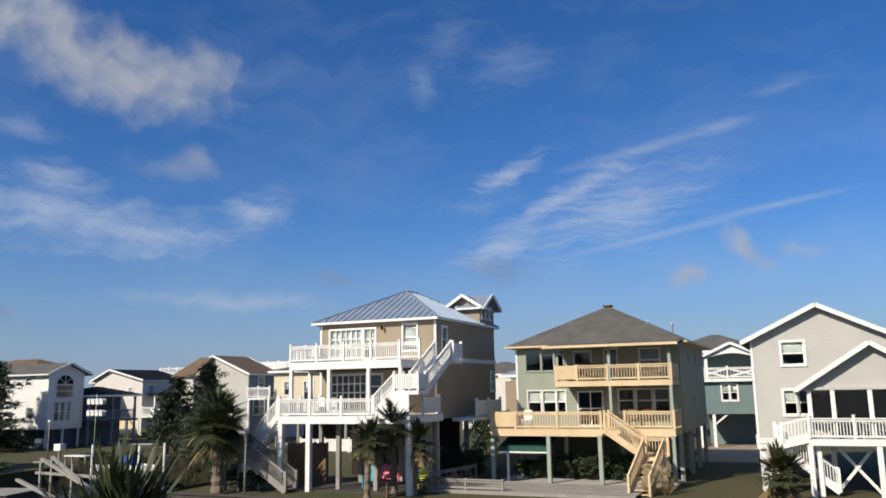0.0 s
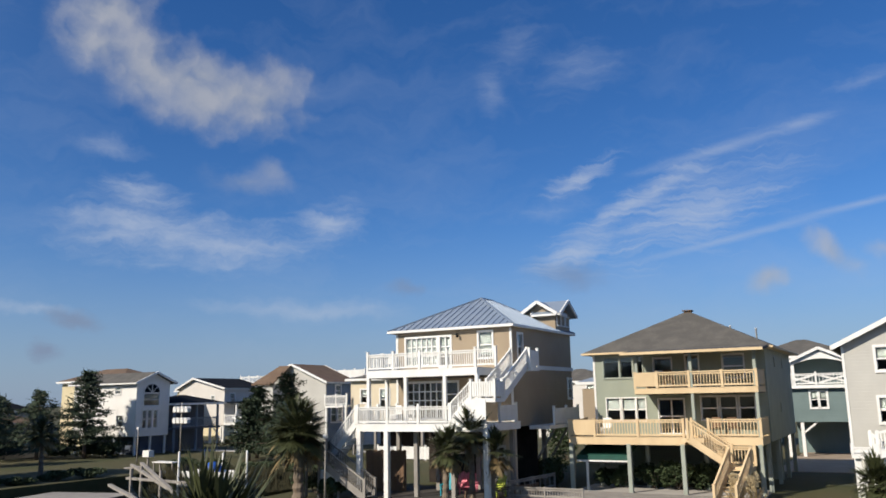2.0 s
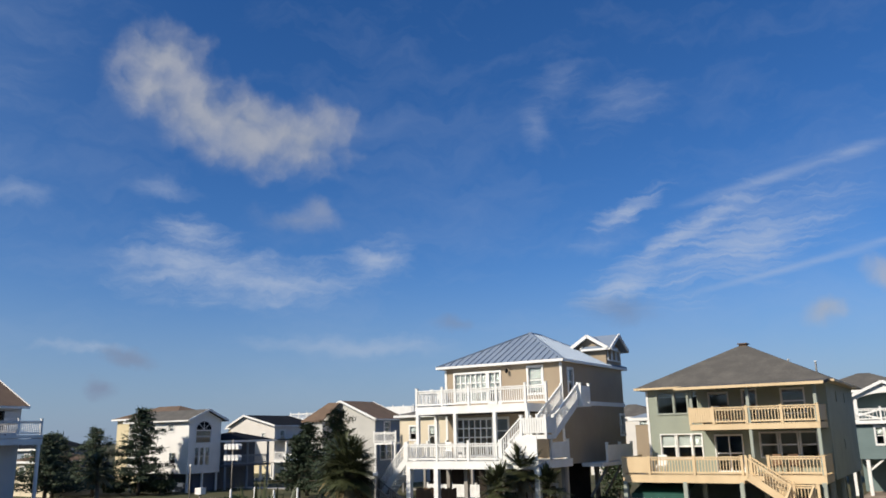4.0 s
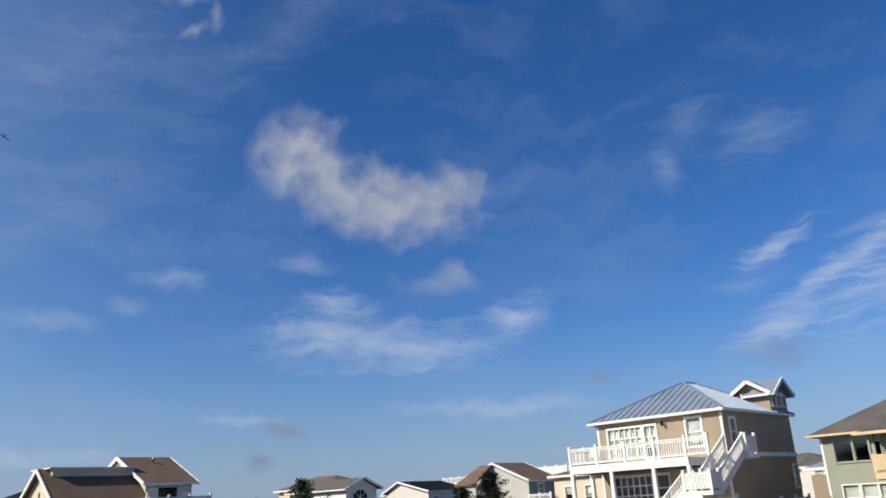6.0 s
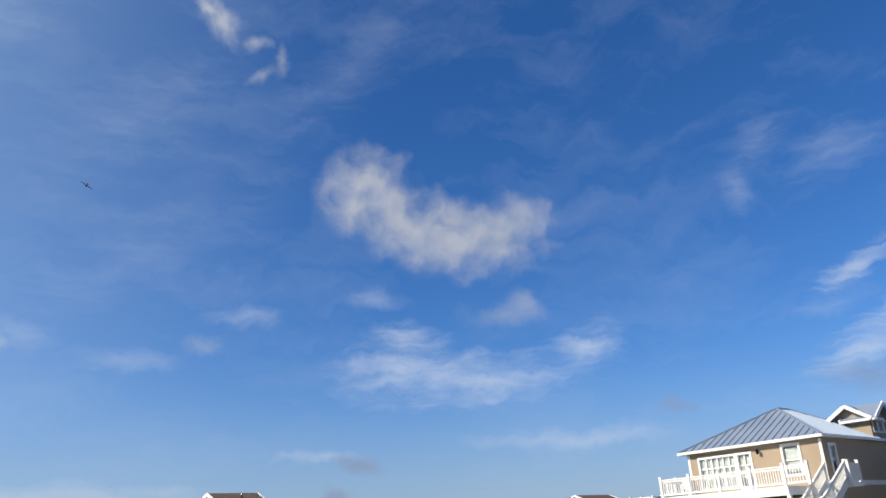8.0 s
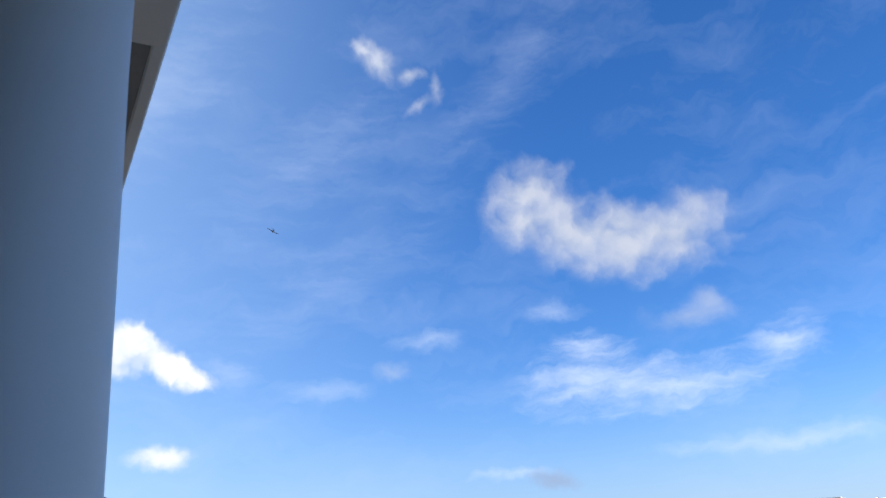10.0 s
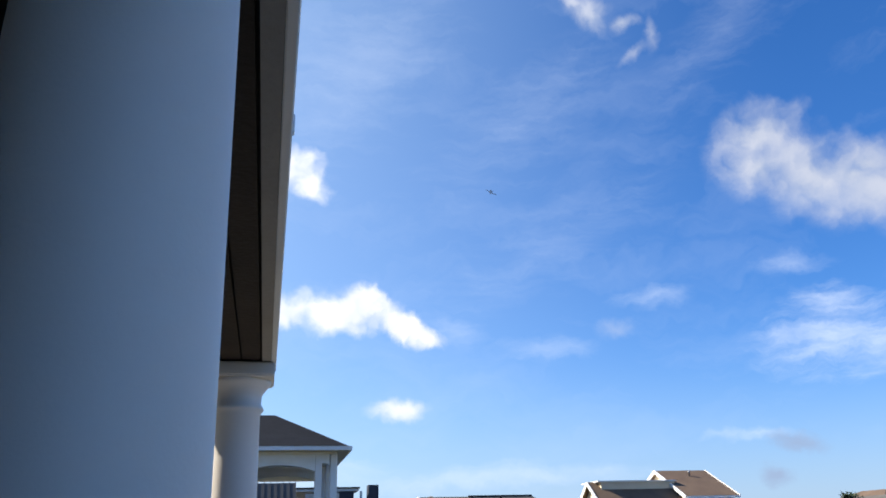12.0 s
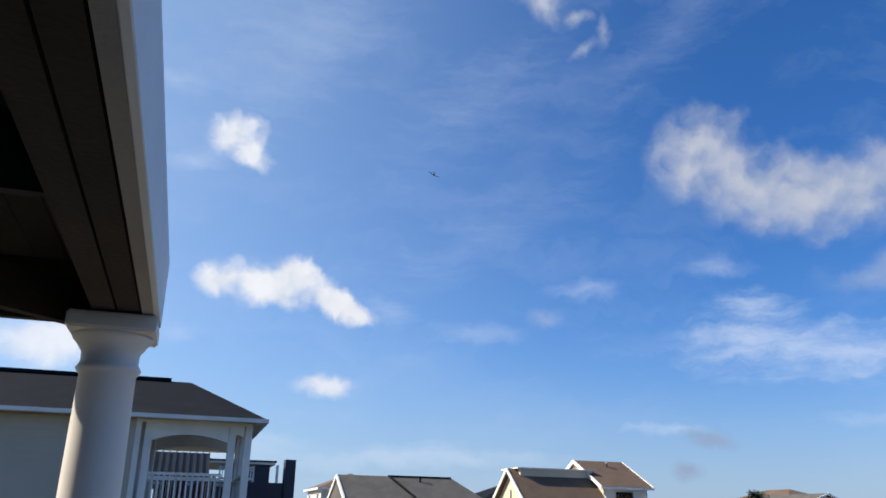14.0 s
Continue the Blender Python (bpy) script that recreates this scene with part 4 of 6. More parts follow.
def own_porch():
    h = thing("porch", G @ pose(0, 0.025, 0), "white porch with round columns under a dark timber upper deck", "porch")
    bx("deck", (-7.0, 4.0, -5.2, 2.2, 3.28, 3.5), GREYWOOD, h)
    posts(h, [(-6.6, 2.0), (-2.0, 2.0), (2.0, 2.0), (-6.6, -1.5), (-2.0, -1.5), (2.0, -1.5)], -0.1, 3.3, GREYWOOD, 0.25)
    for X, CY, k_r, plain in ((2.0, -1.588, 1.17, True), (-2.322, -1.588, 1.17, True), (-6.08, -1.565, 1.07, False)):
        bm = bmesh.new()
        prof = [(0.17, 3.5), (0.17, 3.58), (0.15, 3.6), (0.16, 3.66), (0.135, 3.7)]
        prof += [(0.133 - 0.014 * (k / 8) ** 2, 3.72 + 2.1 * k / 8) for k in range(9)]
        prof += [(0.119, 6.05)] if plain else [(0.13, 5.835), (0.138, 5.85), (0.13, 5.865), (0.122, 5.88), (0.124, 5.93), (0.15, 5.97), (0.168, 5.99), (0.172, 6.01)]
        lathe(bm, [(q * k_r, z) for q, z in prof], 40, X, CY)
        col = part("column", bm, COLUMN, h, "round white column with a smooth shaft" if plain else "round white column with a moulded capital")
        bm = bmesh.new()
        box(bm, X - 0.185 * k_r, X + 0.185 * k_r, CY - 0.185 * k_r, CY + 0.185 * k_r, 6.05 if plain else 6.01, 6.09)
        bmesh.ops.bevel(bm, geom=bm.edges[:], offset=0.01, segments=2, affect="EDGES")
        part("abacus", bm, COLUMN, col)
    # upper deck: paired rim beams with a groove, joists, boards, outer fascia
    beam_x0, beam_x1 = -6.27, 4.0
    for y0, y1, z0, z1, m in ((-1.438, -1.389, 6.094, 6.40, GREYWOOD), (-1.448, -1.439, 6.13, 6.4, DARKWOOD_AND_SHADE), (-1.545, -1.449, 6.10, 6.405, BEAMWOOD),
                              (-1.555, -1.546, 6.125, 6.4, DARKWOOD_AND_SHADE), (-1.66, -1.556, 6.10, 6.405, BEAMWOOD)):
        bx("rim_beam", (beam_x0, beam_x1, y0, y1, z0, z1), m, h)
    bm = bmesh.new()
    box(bm, beam_x0 + 0.1, beam_x1, -1.388, -1.360, 6.09, 6.44)
    bmesh.ops.bevel(bm, geom=bm.edges[:], offset=0.004, segments=1, affect="EDGES")
    part("fascia", bm, FASCIA, h, "white painted fascia board")
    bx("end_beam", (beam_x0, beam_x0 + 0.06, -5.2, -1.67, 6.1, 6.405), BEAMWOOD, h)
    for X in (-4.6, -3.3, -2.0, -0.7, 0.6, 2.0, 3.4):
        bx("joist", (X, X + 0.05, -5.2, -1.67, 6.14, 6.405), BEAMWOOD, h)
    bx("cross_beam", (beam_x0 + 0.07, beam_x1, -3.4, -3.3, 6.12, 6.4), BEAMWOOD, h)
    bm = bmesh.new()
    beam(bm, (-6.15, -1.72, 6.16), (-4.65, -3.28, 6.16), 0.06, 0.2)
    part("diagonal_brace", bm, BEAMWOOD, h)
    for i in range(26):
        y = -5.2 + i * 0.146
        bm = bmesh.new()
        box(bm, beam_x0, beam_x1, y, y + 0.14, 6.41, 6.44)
        part("deck_board", bm, DARKWOOD_AND_SHADE, h)
    for X in (-2.75, -3.75):
        bm = bmesh.new()
        box(bm, X, X + 0.03, -1.36, -1.347, 6.38, 6.45)
        bmesh.ops.bevel(bm, geom=bm.edges[:], offset=0.004, segments=1, affect="EDGES")
        part("bracket", bm, FASCIA, h)
    # the house behind: unseen walls added to keep sky light off the porch
    bx("house_wall", (-6.2, 4.0, -5.4, -5.2, 0, 9.2), BEIGE, h)
    bx("side_wall", (4.0, 4.2, -5.4, -1.36, 0, 9.2), BEIGE, h)


own_porch()

# ------------------------------------------------------------ neighbour with the arched porch


def neighbour():
    x_face, y0, y1 = -21.5, -12.0, 0.3
    h = thing("neighbour_house", G, "beige lap-sided house with charcoal hip roof and an arched corner porch", "house")
    # lap siding, board by board
    n = 44
    for i in range(n):
        z = 0.2 + i * 0.16
        bm = bmesh.new()
        solid(bm, [(x_face, y0, z), (x_face, -2.14, z), (x_face - 0.01, -2.14, z + 0.165), (x_face - 0.01, y0, z + 0.165),
                   (x_face - 0.06, y0, z), (x_face - 0.06, -2.14, z), (x_face - 0.06, -2.14, z + 0.165), (x_face - 0.06, y0, z + 0.165)],
              ((0, 1, 2, 3), (7, 6, 5, 4), (0, 4, 5, 1), (1, 5, 6, 2), (2, 6, 7, 3), (3, 7, 4, 0)))
        part("siding_board", bm, BEIGE, h)
    bx("wall", (-30.0, x_face - 0.061, y0, -2.14, 0, 7.3), BEIGE, h)
    bx("wall", (-30.0, x_face - 0.05, -2.14, y1, 0, 5.0), BEIGE, h)
    bx("corner_board", (x_face - 0.1, x_face + 0.02, -2.26, -2.14, 4.9, 7.3), TRIM, h)
    hip_roof(h, -31.0, x_face + 0.4, y0 - 0.4, y1 + 0.3, 7.34, 1.48, CHARCOAL, (-26.0, -9.5, -26.0, -1.2), drop=0.08)
    bm = bmesh.new()
    beam(bm, (-26.0, -9.3, 8.85), (-26.0, -1.75, 8.85), 0.3, 0.09)
    part("ridge_cap", bm, CHARCOAL, h)
    # porch: floor, posts, arched headers, railings
    bx("porch_floor", (-25.0, x_face, -2.14, y1, 5.0, 5.14), TRIM, h)
    bx("porch_ceiling", (-25.0, x_face, -2.14, y1, 7.2, 7.27), TRIM, h)
    posts(h, [(x_face - 0.12, -1.98), (x_face - 0.12, -0.14), (x_face - 0.12, 0.23), (-24.8, 0.23), (-24.8, -1.98), (-23.2, 0.23)], 5.1, 7.22, TRIM, 0.17, "porch_post")

    def arch(fm, a0, a1, z_spring, rise, z_top, thick):
        bm = bmesh.new()
        k = 16
        low = [(a0 + (a1 - a0) * i / k, z_spring + rise * (1 - (2 * i / k - 1) ** 2)) for i in range(k + 1)]
        pts = []
        for o in (0, -thick):
            pts += [fm(a, o, z) for a, z in low] + [fm(a, o, z_top) for a, _ in low]
        m = 2 * (k + 1)
        faces = []
        for i in range(k):
            faces += [(i, i + 1, k + 2 + i, k + 1 + i), (m + i + 1, m + i, m + k + 1 + i, m + k + 2 + i), (i, m + i, m + i + 1, i + 1)]
        solid(bm, pts, faces)
        return part("arch", bm, TRIM, h)

    arch(lambda a, o, z: (x_face - 0.02 + o, a, z), -1.91, -0.22, 6.8, 0.16, 7.3, 0.2)
    arch(lambda a, o, z: (x_face - 0.02 + o, a, z), -0.15, 0.12, 6.95, 0.05, 7.3, 0.2)
    arch(lambda a, o, z: (-24.8 + o, a, z), -1.91, 0.12, 6.8, 0.16, 7.3, 0.2)
    railing(h, (x_face - 0.12, -1.9, 5.14), (x_face - 0.12, -0.3, 5.14), TRIM, 0.98, 1.8, 0.12, 0.05, 0.0, ends=(False, False))
    railing(h, (x_face - 0.2, 0.2, 5.14), (-24.7, 0.2, 5.14), TRIM, 0.98, 1.8, 0.12, 0.05, 0.0, ends=(False, False))
    railing(h, (-24.8, -1.9, 5.14), (-24.8, 0.1, 5.14), TRIM, 0.98, 2.0, 0.12, 0.05, 0.0, ends=(False, False))
    window(h, lambda a, o, z: (x_face + o, a, z), -3.05, -2.7, 5.7, 7.0, 1, 2, 0, 0.1, pane=False)
    for x, y in ((-22.6, -1.3), (-22.9, -0.6)):
        c = thing("porch_chair", G @ pose(x, y, 5.14), "dark red slatted porch chair behind the railing", "chair", "porch chairs")
        bx("seat", (-0.28, 0.28, -0.28, 0.28, 0.4, 0.45), BROWNWOOD, c)
        for k in range(5):
            bx("back_slat", (-0.3, -0.26, -0.27 + k * 0.11, -0.19 + k * 0.11, 0.45, 1.0), REDWOOD, c)
        posts(c, [(-0.25, -0.25), (0.25, -0.25), (0.25, 0.25), (-0.25, 0.25)], 0, 0.42, REDWOOD, 0.06, "leg")


REDWOOD = material("dark_red_paint", (0.16, 0.03, 0.03), (0.12, 0.02, 0.025), 2.0, 0.5)
neighbour()

# ------------------------------------------------------------ houses farther off


def far_shell(h, w, d, z0, z1, mat, front_ops=(), right_ops=(), right_mat=None, blind=0.4):
    front, right = face_map("front", w, d), face_map("right", w, d)
    wall(h, front, w, z0, z1, list(front_ops), mat)
    wall(h, right, d - 0.15, z0, z1, list(right_ops), right_mat or mat, a_start=0.15)
    wall(h, face_map("left", w, d), d - 0.15, z0, z1, [], mat, a_start=0.15)
    wall(h, face_map("back", w, d), w - 0.15, z0, z1, [], mat, a_start=0.15)
    bx("floor_slab", (0.16, w - 0.16, 0.16, d - 0.16, z0, z0 + 0.15), INSIDE, h)
    for o in front_ops:
        window(h, front, *o, 1, 2, blind, 0.12)
    for o in right_ops:
        window(h, right, *o, 1, 2, blind, 0.12)
    return front, right


def white_house():
    h = thing("beach_house", G @ pose(-77.4, 56.2, -0.05), "white two-storey house with an arched gable window, shaded by pines", "house")
    w, d = 9.8, 4.4
    front, right = far_shell(h, w, d, 1.9, 7.3, WHITE_SIDING, [(1.6, 2.4, 5.6, 6.6), (6.6, 7.4, 6.2, 6.9), (1.6, 2.4, 2.9, 4.0), (7.0, 7.9, 2.9, 4.0)],
                             [(0.85, 1.35, 2.7, 4.5), (1.55, 2.05, 2.7, 4.5), (2.25, 2.75, 2.7, 4.5), (0.95, 2.9, 4.95, 6.2)])
    gable_wall(h, right, 0, d, 7.3, 0.95, WHITE_SIDING)
    gable_roof(h, -0.4, w + 0.45, -0.45, d + 0.45, 7.3, 1.12, SHINGLE, axis="x", thick=0.14)
    bm = bmesh.new()
    pts = [(w + 0.01, 1.92 + 0.98 * math.cos(math.pi * k / 12), 6.3 + 0.85 * math.sin(math.pi * k / 12)) for k in range(13)]
    pts += [(w + 0.05, p[1], p[2]) for p in pts]
    solid(bm, pts, [tuple(range(13)), tuple(range(25, 12, -1))] + [(k, k + 1, k + 14, k + 13) for k in range(12)])
    part("arch_window", bm, SCREEN, h, "dark half-round window pane")
    bm = bmesh.new()
    for k in range(12):
        a, b = math.pi * k / 12, math.pi * (k + 1) / 12
        beam(bm, (w + 0.05, 1.92 + 1.05 * math.cos(a), 6.3 + 0.92 * math.sin(a)), (w + 0.05, 1.92 + 1.05 * math.cos(b), 6.3 + 0.92 * math.sin(b)), 0.06, 0.12)
    for a in (0.5, 0.25, 0.75):
        beam(bm, (w + 0.06, 1.92, 6.3), (w + 0.06, 1.92 + math.cos(math.pi * a), 6.3 + 0.88 * math.sin(math.pi * a)), 0.05, 0.06)
    part("arch_casing", bm, TRIM, h)
    bx("ground_storey", (0.2, w - 0.6, 1.2, d - 0.1, 0.0, 1.9), NAVY_SIDING, h)
    posts(h, [(0.3, 0.3), (3.2, 0.3), (6.4, 0.3), (9.5, 0.3), (9.5, 2.2), (9.5, 4.1)], 0.0, 1.9, WHITE, 0.2)
    # shaded side porch
    bx("porch_floor", (5.0, w + 0.6, d, d + 6.8, 2.4, 2.6), NAVY_SIDING, h)
    bx("porch_wall", (5.0, w - 2.0, d, d + 6.8, 0.0, 5.0), NAVY_SIDING, h)
    hip_roof(h, 4.6, w + 1.0, d - 0.05, d + 7.2, 5.15, 0.9, CHARCOAL, (7.6, d + 3.0, 7.6, d + 4.0))
    posts(h, [(w + 0.4, d + 0.3), (w + 0.4, d + 3.4), (w + 0.4, d + 6.5)], 0.0, 5.0, BLUE_SIDING, 0.2, "porch_post")
    railing(h, (w + 0.4, d + 0.2, 2.6), (w + 0.4, d + 6.6, 2.6), BLUE_SIDING, 1.0, 3.2, 0.16)


def yellow_house():
    h = thing("beach_house", G @ pose(-90.5, 64.0, 0), "pale yellow house with a tan hip roof behind the pines", "house")
    far_shell(h, 11.0, 7.0, 0.2, 7.9, YELLOW, [(3.0, 3.8, 5.4, 6.6), (6.0, 6.8, 5.4, 6.6), (8.4, 9.2, 2.4, 3.6)], [])
    hip_roof(h, -0.5, 11.5, -0.5, 7.5, 7.95, 1.5, BROWN_SHINGLE)
    bx("downpipe", (8.0, 8.1, -0.1, -0.01, 0.2, 7.8), TRIM, h)


def pale_house():
    h = thing("beach_house", G @ pose(-82.0, 75.0, 0), "pale pinkish-grey gabled house on white pilings", "house")
    front, right = far_shell(h, 8.0, 8.0, 2.3, 6.9, PALE, [(2.2, 2.7, 5.2, 5.9), (5.8, 6.3, 5.2, 5.9)], [(1.0, 1.8, 4.8, 6.2), (3.2, 4.0, 2.9, 4.4)], PALE)
    gable_wall(h, front, 0, 8.0, 6.9, 1.25, PALE, 0.36)
    gable_roof(h, -0.4, 8.4, -0.35, 8.0, 6.85, 1.4, CHARCOAL, peak=0.36, thick=0.14)
    posts(h, [(7.8, 0.2), (5.5, 0.2), (0.2, 0.2), (9.9, 0.2), (9.9, 4.5), (7.8, 7.5), (0.2, 7.5)], -0.1, 2.4, WHITE, 0.25)
    x_brace(h, (5.6, 0.2), (7.7, 0.2), 0.1, 2.3, WHITE)
    bx("porch_floor", (8.0, 10.1, 0.0, 5.0, 2.3, 2.55), WHITE, h)
    bx("porch_roof", (8.0, 10.3, -0.2, 5.2, 5.0, 5.15), CHARCOAL, h)
    posts(h, [(9.9, 0.2), (9.9, 4.5)], 2.5, 5.0, WHITE, 0.2, "porch_post")
    railing(h, (8.1, 0.1, 2.55), (9.9, 0.1, 2.55), WHITE, 1.0, 1.8)
    bx("rear_deck", (3.0, 7.6, 8.0, 10.5, 7.4, 7.6), WHITE, h)
    bx("rear_wall", (3.0, 7.6, 8.05, 10.4, 0.0, 7.4), PALE, h)
    railing(h, (3.0, 8.1, 7.6), (7.5, 8.1, 7.6), WHITE, 0.9, 1.5)


def blue_grey_house():
    h = thing("beach_house", G @ pose(-59.6, 66.0, 0), "blue-grey house with a white gable greyed for tree shade and brown roof", "house")
    # grey front siding carries tree shade; darker blue right wall carries side shade
    front, right = far_shell(h, 8.5, 5.0, 0.3, 7.0, GREY_SIDING, [(1.6, 2.6, 5.4, 6.3)], [(1.6, 2.5, 5.5, 6.6), (0.9, 1.8, 2.9, 4.4), (2.0, 2.9, 2.9, 4.4)], BLUE_SIDING, 0.8)
    gable_wall(h, front, 0, 8.5, 7.0, 1.8, GREY_SIDING, 0.49)
    gable_roof(h, -0.35, 8.85, -0.3, 5.3, 6.95, 1.98, BROWN_SHINGLE, peak=0.49, thick=0.14)
    bm = bmesh.new()
    solid(bm, [(0.4, -2.2, 6.9), (3.3, -2.2, 6.9), (4.1, -0.36, 8.75), (2.6, -0.36, 8.75), (0.4, -2.2, 6.75), (3.3, -2.2, 6.75), (4.1, -0.36, 8.6), (2.6, -0.36, 8.6)],
          ((0, 1, 2, 3), (7, 6, 5, 4), (0, 4, 5, 1), (1, 5, 6, 2), (2, 6, 7, 3), (3, 7, 4, 0)))
    part("front_roof", bm, BROWN_SHINGLE, h)
    bx("bay_wall", (0.6, 3.1, -1.9, -0.01, 0.3, 6.75), GREY_SIDING, h)
    bx("bay_roof", (-0.8, 3.6, -3.6, -1.92, 3.4, 3.6), TRIM, h)


def cream_house():
    h = thing("beach_house", G @ pose(-45.8, 63.0, 0), "cream house with a white rooftop deck beside the tan house", "house")
    far_shell(h, 8.0, 8.0, 3.2, 7.0, CREAM, [(1.2, 2.0, 4.8, 6.0), (3.4, 4.4, 4.2, 6.0)], [])
    posts(h, [(0.2, 0.2), (2.7, 0.2), (5.3, 0.2), (7.8, 0.2), (7.8, 4.0), (7.8, 7.8), (0.2, 7.8)], 0.0, 3.2, GREYWOOD, 0.24)
    # recessed dark wall stands in for the shadow between the pilings
    bx("rear_wall", (0.3, 7.7, 4.6, 4.75, 0.0, 3.2), DARKWOOD_AND_SHADE, h)
    hip_roof(h, -0.4, 8.4, -0.4, 8.4, 7.05, 1.2, SHINGLE, (4.0, 4.0, 4.0, 4.0))
    bx("side_porch", (-2.6, -0.05, -0.6, 4.0, 4.4, 4.6), WHITE, h)
    railing(h, (-2.6, -0.6, 4.6), (-0.05, -0.6, 4.6), WHITE, 0.95, 1.3)
    posts(h, [(-2.5, -0.5), (-0.2, -0.5)], 0.0, 4.4, WHITE, 0.2, "porch_post")
    t = thing("beach_house", G @ pose(-61.0, 77.0, 0), "grey house with a white rooftop deck in the next row", "house")
    bx("wall", (0, 7.0, 0, 6, 0, 7.4), PALE, t)
    bx("roof_deck", (-0.3, 7.3, -0.3, 6.3, 7.4, 7.6), WHITE, t)
    railing(t, (-0.2, -0.2, 7.6), (7.2, -0.2, 7.6), WHITE, 0.95, 1.5, solid_panel=True)
    railing(t, (7.2, -0.2, 7.6), (7.2, 6.2, 7.6), WHITE, 0.95, 1.5, solid_panel=True, ends=(False, True))
    stairs(t, (7.6, -0.8, 7.4), (10.0, -0.8, 4.6), 0.9, WHITE, (0, 1, 0))
    bx("side_deck", (7.05, 10.6, -1.4, 3.0, 4.4, 4.6), WHITE, t)
    posts(t, [(7.4, -1.2), (10.4, -1.2)], 0.0, 4.4, WHITE, 0.2, "porch_post")
    railing(t, (7.2, -1.35, 4.6), (10.5, -1.35, 4.6), WHITE, 0.95, 1.6)


def teal_house():
    h = thing("beach_house", G @ pose(-8.2, 69.8, 0.2), "dark teal house on white pilings with an arched upper porch", "house")
    front, right = far_shell(h, 5.0, 8.0, 2.5, 5.25, TEAL, [(2.0, 2.55, 3.6, 4.85), (2.6, 3.15, 3.6, 4.85)], [])
    bx("porch_floor", (-0.1, 5.2, -0.4, 8.0, 5.1, 5.35), WHITE, h)
    railing(h, (-0.05, -0.3, 5.35), (5.1, -0.3, 5.35), WHITE, 0.9, 2.5, 0.25)
    x_brace(h, (0.0, -0.3), (2.5, -0.3), 5.45, 6.15, WHITE)
    x_brace(h, (2.5, -0.3), (5.1, -0.3), 5.45, 6.15, WHITE)
    bx("upper_wall", (0.2, 4.8, 2.0, 8.0, 5.4, 7.7), TEAL, h)
    posts(h, [(0.0, -0.2), (0.9, -0.2), (4.9, -0.2)], 5.3, 7.4, WHITE, 0.25, "porch_post")
    bm = bmesh.new()
    k = 14
    low = [(0.9 + 4.0 * i / k, 6.95 + 0.45 * (1 - (2 * i / k - 1) ** 2)) for i in range(k + 1)]
    pts = [(x, -0.3, z) for x, z in low] + [(x, -0.3, 7.0 + 1.05 * (1 - abs(2 * i / k - 1)) + 0.25) for i, (x, z) in enumerate(low)]
    pts += [(x, -0.1, z) for x, _, z in pts]
    m = 2 * (k + 1)
    f = []
    for i in range(k):
        f += [(i, i + 1, k + 2 + i, k + 1 + i), (m + i + 1, m + i, m + k + 1 + i, m + k + 2 + i), (i, m + i, m + i + 1, i + 1), (k + 1 + i, k + 2 + i, m + k + 2 + i, m + k + 1 + i)]
    solid(bm, pts, f)
    part("arch", bm, WHITE, h)
    gable_roof(h, 0.5, 5.3, -0.5, 3.0, 7.2, 1.1, SHINGLE, thick=0.14, name="porch_roof")
    hip_roof(h, -3.0, 5.6, 0.6, 8.4, 7.7, 1.5, SHINGLE)
    posts(h, [(0.2, 0.2), (1.2, 0.2), (4.8, 0.2), (0.2, 7.5), (4.8, 7.5)], -0.3, 2.5, WHITE, 0.25)
    bm = bmesh.new()
    beam(bm, (1.2, 0.2, 1.6), (2.3, 0.2, 2.5), 0.1, 0.14)
    part("brace", bm, WHITE, h)
    bx("rear_wall", (0.3, 4.8, 5.0, 5.1, -0.2, 2.5), TEAL, h)


